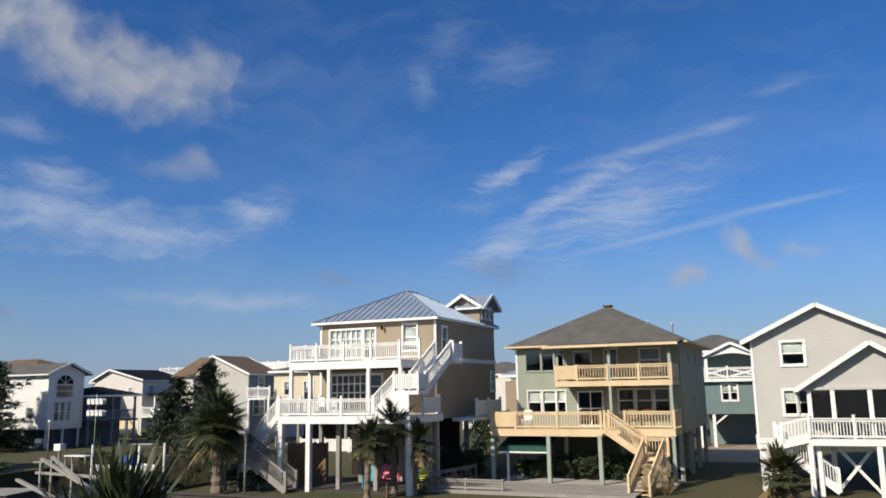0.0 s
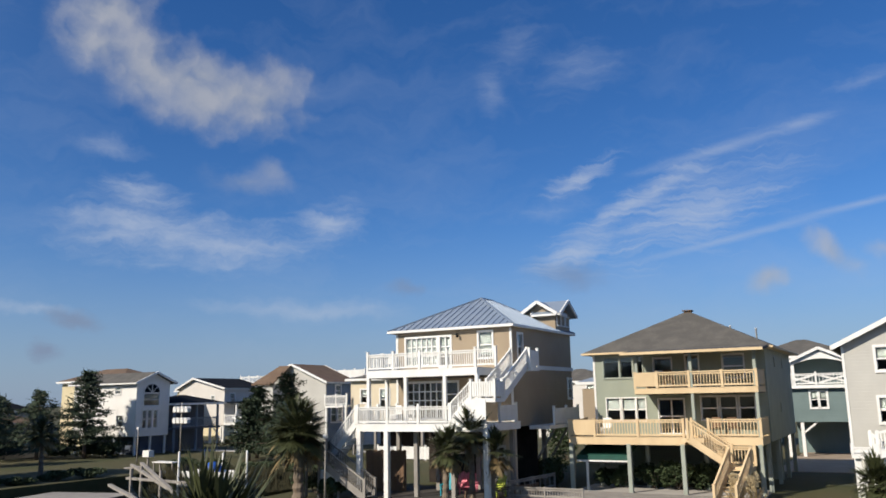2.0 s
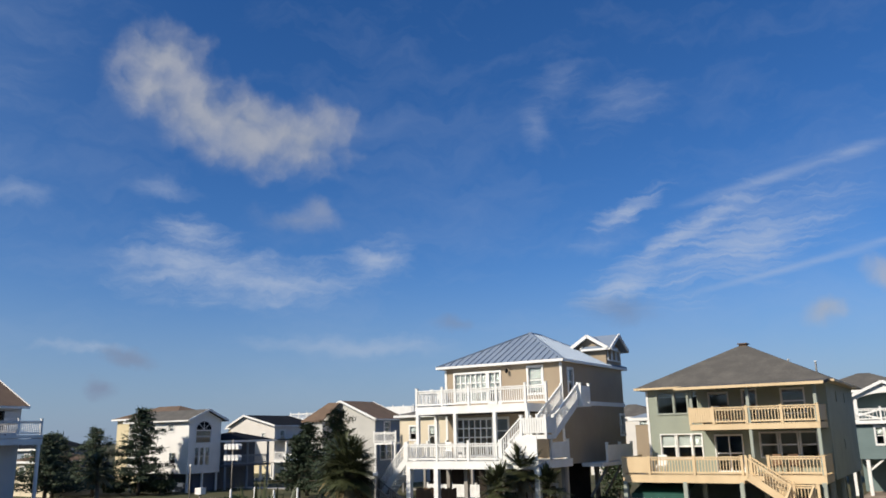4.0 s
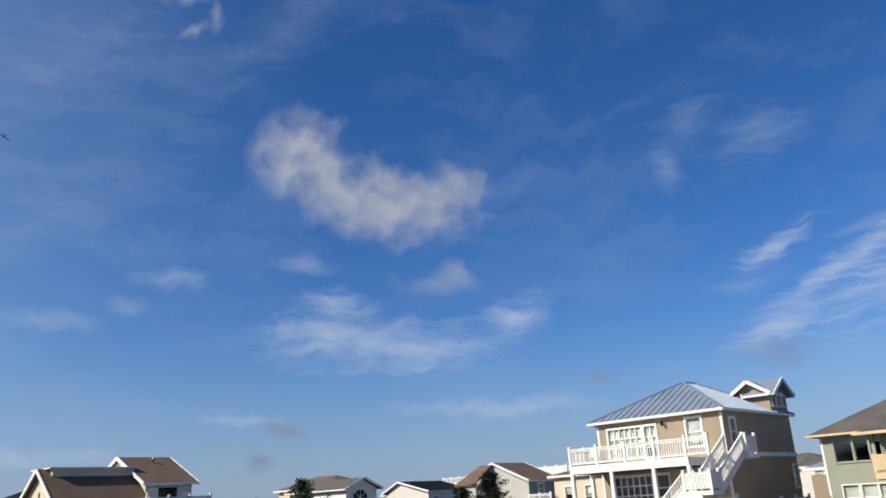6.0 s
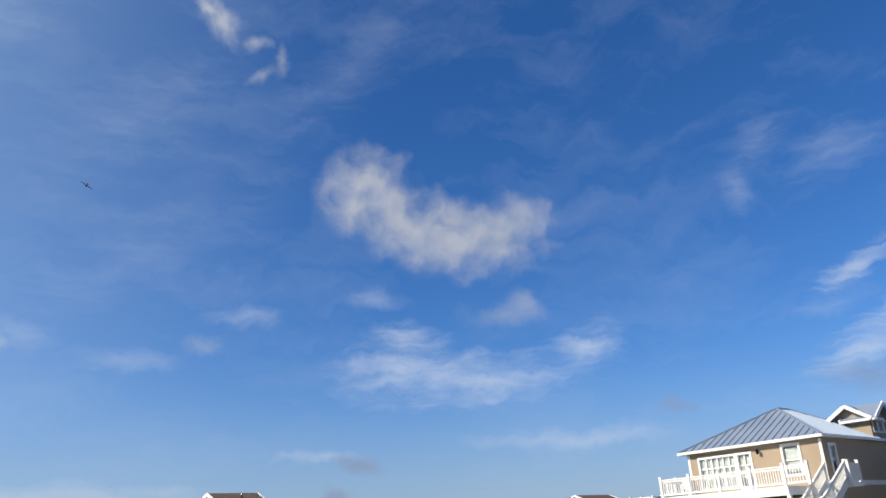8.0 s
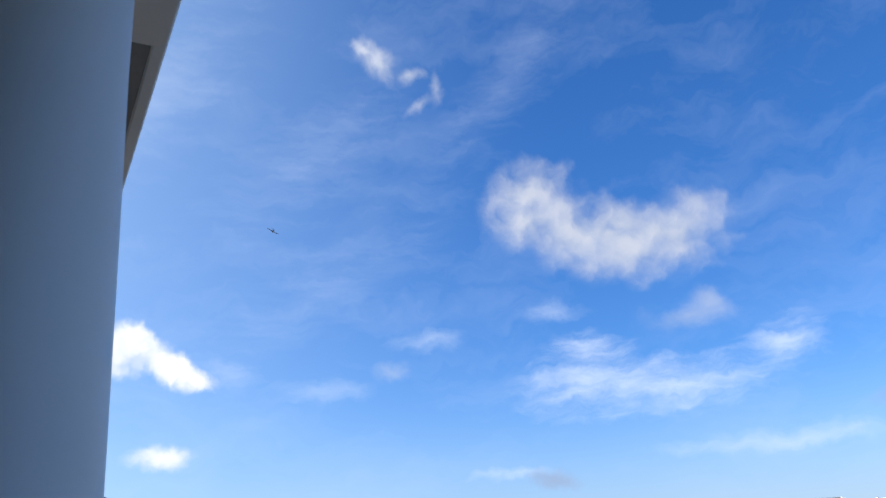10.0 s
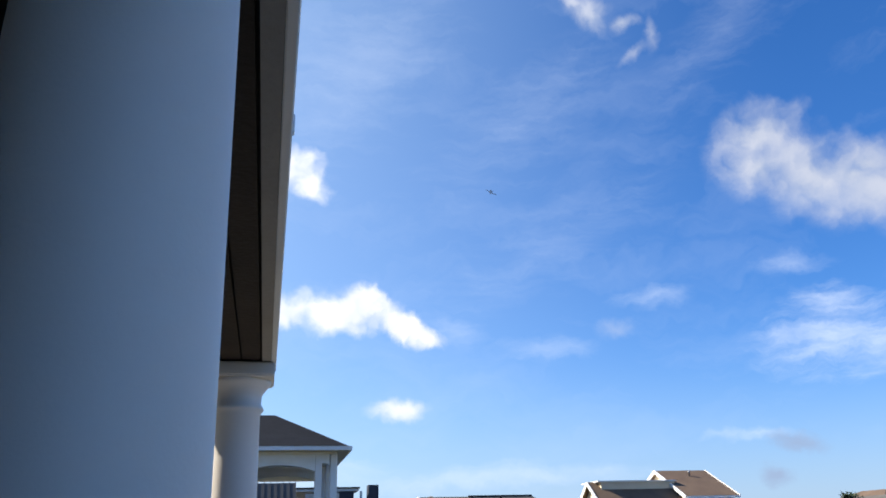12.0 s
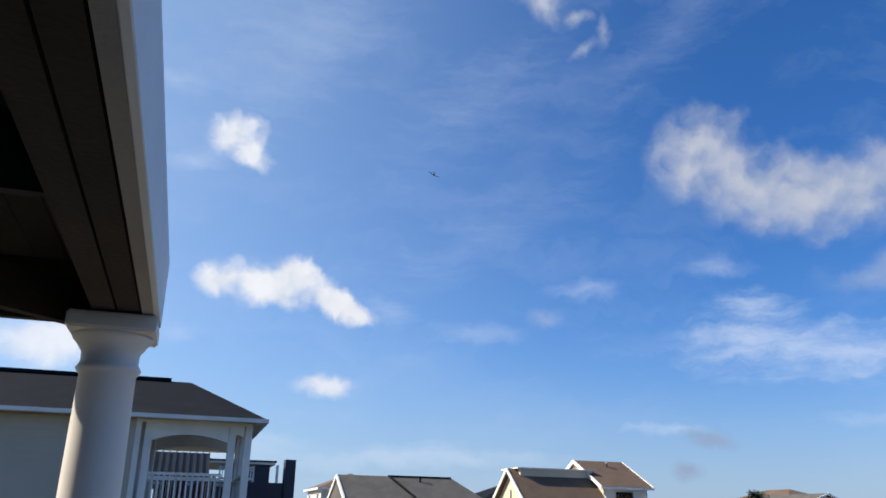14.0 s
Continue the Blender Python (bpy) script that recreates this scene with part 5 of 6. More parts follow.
def dormer_house():
    h = thing("beach_house", G @ pose(-62.6, 22.0, 0), "cream house with brown roofs, shed dormer and white side porch", "house")
    # front block, ridge across the depth
    wall(h, face_map("front", 8.1, 6.0), 8.1, 0.0, 5.7, [(3.7, 4.4, 3.6, 4.9)], CREAM)
    wall(h, face_map("right", 7.4, 6.0), 6.0, 0.0, 5.6, [(1.0, 2.0, 3.0, 4.6), (3.6, 4.6, 3.0, 4.6)], PALE)
    gable_wall(h, face_map("front", 8.1, 6.0), 0, 8.2, 5.7, 3.1, CREAM)
    gable_roof(h, -0.4, 8.7, -0.35, 6.2, 5.55, 3.4, BROWN_SHINGLE, thick=0.16)
    bx("shed_dormer", (2.0, 4.9, 0.4, 6.2, 7.2, 8.9), CREAM, h)
    bx("dormer_roof", (1.8, 5.1, 0.1, 6.3, 8.9, 8.99), TRIM, h)
    bm = bmesh.new()
    box(bm, 3.95, 4.15, -0.03, 0.0, 6.6, 7.4)
    part("gable_vent", bm, SCREEN, h)
    # tall rear block
    fr = lambda a, o, z: (-1.5 + a, 6.2 - o, z)
    ri = lambda a, o, z: (6.6 + o, 6.2 + a, z)
    wall(h, fr, 8.1, 0.0, 7.8, [], CREAM)
    gable_wall(h, fr, 0, 8.1, 7.8, 1.95, CREAM)
    wall(h, ri, 3.6, 0.0, 7.8, [(1.05, 2.35, 6.15, 7.35), (1.3, 2.2, 3.0, 4.8)], PALE, a_start=0.15)
    window(h, ri, 1.05, 2.35, 6.15, 7.35, 2, 1, 0, 0.05, SCREEN)
    window(h, ri, 1.3, 2.2, 3.0, 4.8, 1, 2, 0, 0.08)
    # near-black sheet added behind the windows stands in for the unlit room
    bx("room_partition", (6.0, 6.05, 6.4, 9.7, 2.8, 7.7), SCREEN, h)
    gable_roof(h, -1.9, 7.0, 5.9, 10.1, 7.75, 2.1, BROWN_SHINGLE, thick=0.16)
    bm = bmesh.new()
    lathe(bm, [(0.07, 9.3), (0.07, 9.6), (0.12, 9.62), (0.09, 9.7)], 10, 3.6, 8.2)
    part("vent_pipe", bm, STEEL, h)
    # balcony and arched porch on the side
    bx("balcony", (6.6, 8.5, 5.4, 10.4, 5.55, 5.75), WHITE, h)
    railing(h, (8.4, 5.45, 5.75), (8.4, 10.3, 5.75), WHITE, 0.95, 1.6)
    railing(h, (6.8, 5.45, 5.75), (8.4, 5.45, 5.75), WHITE, 0.95, 1.6, solid_panel=True, ends=(True, False))
    bx("porch_beam", (8.3, 8.5, -0.2, 10.4, 5.1, 5.5), WHITE, h)
    posts(h, [(8.4, 0.0), (8.4, 1.9), (8.4, 3.8), (8.4, 5.6), (8.4, 10.2)], 0.0, 5.2, WHITE, 0.2, "porch_post")
    c = thing("patio_table", G @ pose(-54.9, 30.2, 5.75), "round table with dark chairs on the white balcony", "table")
    bm = bmesh.new()
    lathe(bm, [(0.05, 0.0), (0.05, 0.68), (0.55, 0.7), (0.55, 0.74)], 14)
    part("tabletop", bm, DARKWOOD_AND_SHADE, c)


def grey_roof_house():
    h = thing("beach_house", G @ pose(-56.0, 8.2, 0), "cream house under a long grey shingle roof with two gables", "house")
    wall(h, face_map("front", 8.0, 9.0), 8.0, 0.0, 5.6, [], CREAM)
    ri = face_map("right", 7.6, 9.0)
    wall(h, ri, 8.8, 0.0, 5.5, [(1.1, 1.65, 4.1, 5.2), (1.85, 2.4, 4.1, 5.2), (2.6, 3.15, 4.1, 5.2)], PALE)
    for a in (1.1, 1.85, 2.6):
        window(h, ri, a, a + 0.55, 4.1, 5.2, 1, 2, 0, 0.07)
    gable_wall(h, face_map("front", 8.0, 9.0), 0, 8.0, 5.6, 2.05, CREAM)
    bm = bmesh.new()
    solid(bm, [(-0.4, -0.3, 5.5), (4.0, -0.3, 7.75), (8.3, -0.3, 5.55), (8.3, 9.3, 5.55), (4.0, 7.0, 7.75), (-0.4, 9.3, 5.5)],
          ((0, 1, 4, 5), (1, 2, 3, 4), (3, 5, 4), (0, 5, 3, 2), (0, 2, 1)))
    r = part("roof", bm, SHINGLE, h)
    bm = bmesh.new()
    beam(bm, (-0.4, -0.35, 5.45), (4.0, -0.35, 7.68), 0.1, 0.22)
    part("rake_board", bm, TRIM, r)
    bm = bmesh.new()
    beam(bm, (4.0, -0.35, 7.68), (8.3, -0.35, 5.5), 0.1, 0.22)
    part("rake_board", bm, TRIM, r)
    bm = bmesh.new()
    beam(bm, (4.05, 2.9, 7.78), (7.2, 4.1, 6.2), 0.12, 0.1)
    part("valley_flashing", bm, CHARCOAL, r)
    bm = bmesh.new()
    beam(bm, (4.0, 3.0, 7.78), (4.0, 7.0, 7.78), 0.16, 0.06)
    part("ridge_cap", bm, CHARCOAL, r)
    bm = bmesh.new()
    lathe(bm, [(0.06, 7.3), (0.06, 7.75), (0.1, 7.78)], 8, 4.6, 4.8)
    part("vent_pipe", bm, CHARCOAL, r)


def navy_house():
    h = thing("navy_house", G @ pose(-42.0, -1.0, 0), "dark navy modern house with a white-edged flat roof and balcony", "house")
    bx("body", (0, 5.2, 0, 3.9, 0, 6.55), DARK_SIDING, h)
    bx("upper_storey", (0, 5.2, 2.7, 3.3, 6.55, 7.25), DARK_SIDING, h)
    bx("tower", (4.6, 5.3, 3.92, 4.35, 0, 7.5), DARK_SIDING, h)
    bx("roof_edge", (-0.2, 5.3, -0.2, 3.5, 7.26, 7.36), TRIM, h)
    bx("roof", (-0.2, 5.35, -0.25, 3.55, 7.361, 7.42), CHARCOAL, h)
    railing(h, (5.15, 1.3, 6.55), (5.15, 2.65, 6.55), TRIM, 0.6, 1.35, 0.1, 0.06, 0.0)
    posts(h, [(5.1, 3.62), (0.2, 0.1)], 6.55, 7.26, TRIM, 0.1, "roof_post")
    b = thing("garden_pavilion", G @ pose(-37.5, -2.2, 0), "dark metal seamed roof on a small building", "building")
    bx("body", (0.3, 3.4, 0.1, 2.4, 0, 6.4), DARK_SIDING, b)
    bm = bmesh.new()
    solid(bm, [(3.7, -0.1, 6.2), (3.7, 2.0, 6.2), (1.8, 2.0, 7.55), (1.8, -0.1, 7.55), (-0.2, -0.1, 6.2), (-0.2, 2.0, 6.2)],
          ((0, 1, 2, 3), (3, 2, 5, 4), (0, 3, 4), (1, 5, 2), (0, 4, 5, 1)))
    r = part("roof", bm, BLACKMETAL, b)
    for i in range(9):
        y = 0.0 + i * 0.25
        bm = bmesh.new()
        beam(bm, (3.7, y, 6.23), (1.8, y, 7.57), 0.035, 0.05)
        part("seam", bm, BLACKMETAL, r)


def small_far_houses():
    for X, Y, w, d, e, rise, wm, rm, lab in (
            (-92.0, 50.0, 8.0, 6.0, 4.6, 1.4, BLUE_SIDING, CHARCOAL, "low dark-roofed house far along the street"),
            (-84.0, 47.5, 7.0, 5.0, 3.4, 0.9, CREAM, BROWN_SHINGLE, "low cream house with a brown roof behind the pines"),
            (-92.0, 12.0, 9.0, 7.0, 8.0, 1.6, PALE, BROWN_SHINGLE, "brown-roofed house far down the street"),
            (-80.0, 25.0, 8.0, 7.0, 7.0, 1.6, CREAM, CHARCOAL, "dark-roofed cream house far down the street"),
            (-40.0, 95.0, 9.0, 8.0, 6.8, 1.6, PALE, SHINGLE, "grey-roofed house in the next row of houses"),
            (-20.0, 82.0, 9.0, 8.0, 5.6, 1.4, CREAM, SHINGLE, "cream house in the next row of houses"),
            (-101.0, 92.0, 10.0, 8.0, 7.0, 1.5, YELLOW, BROWN_SHINGLE, "tan-roofed house in the next row of houses")):
        h = thing("beach_house", G @ pose(X, Y, 0), lab, "house", "houses of the back rows")
        far_shell(h, w, d, 0.0, e, wm, [(1.2, 2.1, e - 1.7, e - 0.5), (w - 2.4, w - 1.5, e - 1.7, e - 0.5)], [(1.5, 2.4, e - 1.7, e - 0.5)])
        hip_roof(h, -0.4, w + 0.4, -0.4, d + 0.4, e + 0.05, rise, rm)
    h = thing("beach_house", G @ pose(-21.5, 60.0, 0), "pale house with a blue roof beyond the tan house", "house")
    bx("wall", (0, 4.5, 0, 5, 0, 5.6), PALE, h)
    hip_roof(h, -0.4, 5.4, -0.5, 5.5, 6.1, 1.0, BLUE_SIDING)
    # darker tan sheet over the pale front gives it shade by colour
    bx("shaded_wall", (0, 4.6, -0.1, -0.01, 0.0, 5.6), TAN, h)


white_house()
yellow_house()
pale_house()
blue_grey_house()
cream_house()
teal_house()
dormer_house()
grey_roof_house()
navy_house()
small_far_houses()

# ------------------------------------------------------------ trees and shrubs
rng = random.Random(7)


def pine(X, Y, height, spread, label, seed):
    r = random.Random(seed)
    t = thing("pine_tree", G @ pose(X, Y, -0.05, 0, 0, seed * 57), label, "tree", "pines along the canal")
    bm = bmesh.new()
    prof = [(0.16 * (1 - k / 9) + 0.03, height * 0.96 * k / 8) for k in range(9)]
    lathe(bm, prof, 9)
    part("trunk", bm, BARK, t)
    limbs, crown = bmesh.new(), bmesh.new()
    n = int(height * 8)
    for i in range(n):
        u = (i + r.random()) / n
        z = height * (0.16 + 0.82 * u)
        reach = spread * (1 - u) ** 0.65 * r.uniform(0.35, 1.1) + 0.25
        a = i * 2.4 + r.uniform(-0.6, 0.6)
        tip = Vector((math.cos(a) * reach, math.sin(a) * reach, z + reach * r.uniform(-0.10, 0.16)))
        root = Vector((0, 0, z))
        beam(limbs, root, tip, 0.05, 0.05)
        clumps = max(4, int(reach * 3.6))
        for k in range(clumps):
            c = root.lerp(tip, 0.2 + 0.85 * k / clumps) + Vector((r.uniform(-1, 1), r.uniform(-1, 1), r.uniform(-0.35, 0.5))) * 0.26
            for _ in range(15):
                d = Vector((r.gauss(0, 1), r.gauss(0, 1), r.gauss(0.2, 0.6))).normalized()
                e = d.orthogonal().normalized() * r.uniform(0.04, 0.085)
                p = c + Vector((r.gauss(0, 0.20), r.gauss(0, 0.20), r.gauss(0, 0.10)))
                crown.faces.new([crown.verts.new(q) for q in (p - e, p + e, p + d * r.uniform(0.25, 0.5))])
    part("branchwork", limbs, BARK, t)
    part("crown", crown, NEEDLE, t)


def palm(X, Y, trunk_h, radius, label, seed, fronds=34, lean=(0.2, 0.1), base=-0.25, up=0.2, thick=1.0):
    r = random.Random(seed)
    t = thing("palm_tree", G @ pose(X, Y, base, 0, 0, seed * 31), label, "tree", "palms on the banks")
    bm = bmesh.new()
    n = 14
    rings = []
    for k in range(n + 1):
        u = k / n
        c = Vector((lean[0] * u * u, lean[1] * u * u, trunk_h * u))
        rad = thick * (0.17 if k % 2 else 0.135) * (1.15 - 0.25 * u) + (0.06 if k == 0 else 0)
        rings.append([bm.verts.new(c + Vector((math.cos(a * 2 * math.pi / 10), math.sin(a * 2 * math.pi / 10), 0)) * rad * r.uniform(0.92, 1.08)) for a in range(10)])
    for a, b in zip(rings, rings[1:]):
        for k in range(10):
            bm.faces.new((a[k], a[(k + 1) % 10], b[(k + 1) % 10], b[k]))
    bm.faces.new(rings[0][::-1])
    bm.faces.new(rings[-1])
    part("trunk", bm, PALMBARK, t)
    top = Vector((lean[0], lean[1], trunk_h))
    live, dead = bmesh.new(), bmesh.new()
    for i in range(fronds):
        old = i % 6 == 0
        g = dead if old else live
        a = i * 2.4 + r.uniform(-0.3, 0.3)
        rise = r.uniform(-1.1, -0.5) if old else r.uniform(-0.6, 1.35) + up
        out = Vector((math.cos(a) * math.cos(rise), math.sin(a) * math.cos(rise), math.sin(rise)))
        length = radius * r.uniform(0.75, 1.1)
        sag = Vector((0, 0, -1)) * length * 0.35 * max(0.0, math.cos(rise))
        stem = [top + out * length * s + sag * s * s for s in (0.0, 0.18, 0.36, 0.5, 0.58)]
        for p, q in zip(stem, stem[1:]):
            beam(g, p, q, 0.03, 0.02)
        side = out.cross(Vector((0, 0, 1)))
        side = side.normalized() if side.length > 0.01 else Vector((1, 0, 0))
        for k in range(20):
            f = (k / 19) * 2 - 1
            s = 0.34 + 0.24 * (1 - abs(f))
            p = top + out * length * s + sag * s * s
            d = (out * (1.15 - abs(f)) + side * f * 1.15).normalized()
            tip = p + d * length * r.uniform(0.36, 0.52) + Vector((0, 0, -1)) * length * r.uniform(0.04, 0.2)
            e = d.cross(Vector((0, 0, 1)))
            e = (e.normalized() if e.length > 0.01 else side) * 0.036
            mid = p.lerp(tip, 0.55) + Vector((0, 0, 0.03))
            v = [g.verts.new(q) for q in (p - e, p + e, mid + e, mid - e)]
            g.faces.new(v)
            g.faces.new((v[3], v[2], g.verts.new(tip)))
    part("crown", live, FROND, t)
    part("dead_fronds", dead, DRYFROND, t, "hanging dry brown fronds")


def shrub(X, Y, rx, ry, rz, label, seed, mat=None, leaf=0.12, count=1400, base=0.0):
    r = random.Random(seed)
    t = thing("shrub", G @ pose(X, Y, base), label, "shrub", "shrubs round the houses")
    bm = bmesh.new()
    for k in range(7):
        a = r.uniform(0, 6.28)
        beam(bm, (0, 0, -0.05), (math.cos(a) * rx * 0.6, math.sin(a) * ry * 0.6, rz * r.uniform(0.7, 1.3)), 0.03, 0.03)
    part("stems", bm, BARK, t)
    bm = bmesh.new()
    lumps = [(r.uniform(-0.6, 0.6) * rx, r.uniform(-0.6, 0.6) * ry, r.uniform(0.5, 1.3) * rz, r.uniform(0.35, 0.6)) for _ in range(9)]
    for i in range(count):
        lx, ly, lz, s = lumps[i % 9]
        d = Vector((r.gauss(0, 1), r.gauss(0, 1), r.gauss(0, 1))).normalized()
        k = s * r.uniform(0.6, 1.08)
        p = Vector((lx + d.x * rx * k, ly + d.y * ry * k, max(0.03, lz + d.z * rz * k)))
        q = Vector((r.gauss(0, 1), r.gauss(0, 1), r.gauss(0, 1))).normalized() * leaf
        o = q.orthogonal().normalized() * leaf * 0.45
        bm.faces.new([bm.verts.new(v) for v in (p - o, p + q * 0.5, p + o, p - q * 0.9)])
    part("leaves", bm, mat or BUSH, t)


pine(-69.6, 52.0, 8.5, 4.0, "tall dark green pine before the white house", 1)
pine(-72.5, 49.0, 6.6, 3.6, "dark green pine beside the white house", 2)
pine(-76.0, 47.0, 6.0, 3.6, "broad dark pine with a ragged crown", 3)
pine(-45.0, 53.0, 7.4, 3.4, "dark pine before the blue-grey house", 4)
pine(-43.6, 51.0, 5.0, 2.6, "small dark pine before the blue-grey house", 9)
pine(-52.0, 57.0, 6.5, 3.0, "dark pine beside the lane", 5)
pine(-50.4, 54.2, 5.4, 2.4, "bushy dark pine beside the lane", 6)
pine(-69.0, 42.0, 6.0, 3.6, "broad dark pine near the cream house", 8)
palm(-19.9, 35.1, 2.9, 1.5, "slim sabal palm with hanging fronds on the lawn", 11, 46, (0.15, 0.0))
palm(-19.4, 37.0, 3.6, 1.7, "sabal palm with a full crown on the lawn", 12, 56, (-0.1, 0.1))
palm(-18.5, 37.4, 2.7, 1.4, "short sabal palm leaning beside its neighbour", 13, 40, (0.25, 0.0))
palm(-28.9, 34.9, 3.6, 2.2, "thick-trunked palm with a dense crown at the bank", 14, 96, (0.05, 0.0), up=-0.15, thick=1.8)
palm(-29.6, 35.8, 4.2, 2.0, "palm with a tall ragged crown beside the bank", 17, 80, (0.2, 0.1), up=-0.1)
palm(-56.5, 38.6, 3.4, 1.7, "slim palm with a small crown on the bank", 19, 44, (0.1, 0.1))
palm(-1.2, 38.0, 1.5, 1.6, "low palm with a round crown before the grey house", 15, 60, (0.0, 0.0), thick=1.3)
palm(-12.0, 11.6, 1.6, 2.75, "spiky palm crown close to the near bank", 16, 70, (0.0, 0.0), 0.0, 0.5)
for i, (X, Y, rx, rz) in enumerate(((-14.2, 45.4, 0.9, 0.7), (-12.4, 45.4, 1.0, 0.8), (-11.1, 45.2, 1.1, 0.9), (-9.7, 45.8, 1.0, 0.8), (-15.2, 45.8, 0.7, 0.6),
                                   (-20.0, 47.0, 1.6, 0.8), (-17.9, 44.5, 0.8, 1.1), (-29.4, 37.0, 1.1, 0.7), (-31.0, 38.0, 1.0, 0.6), (-27.7, 36.4, 0.8, 0.6),
                                   (-71.0, 53.5, 1.6, 0.8), (-68.5, 53.6, 1.5, 0.8), (-74.0, 53.0, 1.7, 0.9), (-57.0, 74.0, 1.8, 0.7), (-48.0, 60.0, 1.5, 0.7),
                                   (-44.0, 58.0, 1.6, 0.9), (-24.2, 63.0, 1.8, 2.4)
                                   , (-37.0, 45.2, 1.6, 0.5), (-41.0, 45.6, 1.8, 0.5), (-45.5, 45.4, 1.8, 0.5), (-50.0, 46.2, 1.8, 0.6), (-34.0, 44.6, 1.3, 0.5), (-51.4, 36.2, 1.2, 0.4), (-51.2, 38.4, 1.3, 0.4), (-51.6, 33.6, 1.2, 0.35))):
    shrub(X, Y, rx, rx * 0.8, rz, "dense dark green shrub", 40 + i, None, 0.13 if Y < 50 else 0.17)


def plume(X, Y, seed):
    r = random.Random(seed)
    t = thing("pampas_grass", G @ pose(X, Y, -0.2), "clump of pale pampas grass plumes beside the stair", "plant", "pampas clumps")
    blades, heads = bmesh.new(), bmesh.new()
    for i in range(60):
        a, s = r.uniform(0, 6.28), r.uniform(0.2, 0.7)
        tip = Vector((math.cos(a) * s, math.sin(a) * s, r.uniform(0.5, 1.0)))
        beam(blades, (0, 0, 0), tip, 0.015, 0.01)
    for i in range(7):
        a, s = r.uniform(0, 6.28), r.uniform(0.05, 0.35)
        top = Vector((math.cos(a) * s, math.sin(a) * s, r.uniform(1.2, 1.6)))
        for k in range(50):
            p = top + Vector((r.gauss(0, 0.05), r.gauss(0, 0.05), -r.random() * 0.7))
            d = Vector((r.gauss(0, 0.5), r.gauss(0, 0.5), 1)).normalized() * 0.14
            e = d.orthogonal().normalized() * 0.02
            heads.faces.new([heads.verts.new(v) for v in (p - e, p + e, p + d)])
    part("blades", blades, DRYFROND, t)
    part("plumes", heads, PLUME, t)


MARSH = material("marsh_grass", (0.045, 0.040, 0.018), (0.025, 0.026, 0.012), 1.0, 0.9)
r = random.Random(5)
bm = bmesh.new()
for i in range(9000):
    X = r.uniform(END_X + 0.3, BASIN_X)
    Y = r.uniform(41.2, 46.5)
    ground_z = -2.4 + 2.2 * min(1.0, max(0.0, (Y - 41.0) / 3.0))
    base = Vector((X, Y, ground_z - 0.05))
    tip = base + Vector((r.gauss(0, 0.18), r.gauss(0, 0.18), r.uniform(0.5, 1.1) * (1.0 if Y < 44.5 else 0.55)))
    w = Vector((r.uniform(0.03, 0.08), r.uniform(-0.05, 0.05), 0))
    bm.faces.new([bm.verts.new(v) for v in (base - w, base + w, tip)])
single("marsh_grass", bm, MARSH, G, "dark marsh grass on the muddy canal bank", "grass", kind="stuff")

plume(-7.2, 40.2, 3)
plume(-6.5, 40.6, 5)

# ------------------------------------------------------------ canal edge, docks, boat


def planks(parent, x0, x1, y0, y1, z, mat, step=0.15, along="y"):
    if along == "y":
        n = int((x1 - x0) / step)
        cells = [(x0 + (x1 - x0) * i / n + 0.005, x0 + (x1 - x0) * (i + 1) / n - 0.005, y0, y1) for i in range(n)]
    else:
        n = int((y1 - y0) / step)
        cells = [(x0, x1, y0 + (y1 - y0) * i / n + 0.005, y0 + (y1 - y0) * (i + 1) / n - 0.005) for i in range(n)]
    for a, b, c, e in cells:
        bx("plank", (a, b, c, e, z - 0.04, z), mat, parent)


def bulkhead():
    h = thing("bulkhead", G, "grey timber bulkhead along the canal bank", "wall", kind="structure")
    for x0, x1, y in ((BASIN_X, 30.0, FAR_BANK - 0.12),):
        bx("sheeting", (x0, x1, y, y + 0.1, -2.3, -0.12), DOCKWOOD, h)
        bx("cap", (x0, x1, y - 0.08, y + 0.2, -0.12, -0.02), DOCKWOOD, h)


bulkhead()


def sage_dock():
    h = thing("boardwalk", G, "grey weathered boardwalk before the sage house", "boardwalk", kind="structure")
    planks(h, -18.4, -7.6, 38.6, 42.6, 0.02, GREYWOOD, 0.16)
    bx("rim", (-18.4, -7.6, 38.5, 38.6, -0.2, 0.02), GREYWOOD, h)
    f = thing("low_fence", G, "low white picket fence at the boardwalk's edge", "fence")
    railing(f, (-18.2, 38.7, 0.02), (-14.2, 38.7, 0.02), GREYWOOD, 0.55, 2.0, 0.14, 0.09, 0.0)
    railing(f, (-18.2, 38.7, 0.02), (-17.6, 43.6, 0.02), GREYWOOD, 0.8, 2.4, 0.5, 0.09, 0.0, ends=(False, True))
    r = thing("handrail", G, "dark timber handrail on the lawn beside the palms", "fence")
    railing(r, (-19.3, 36.0, -0.15), (-17.4, 40.6, -0.15), BROWNWOOD, 0.7, 1.8, 0.6, 0.1, 0.0)


sage_dock()


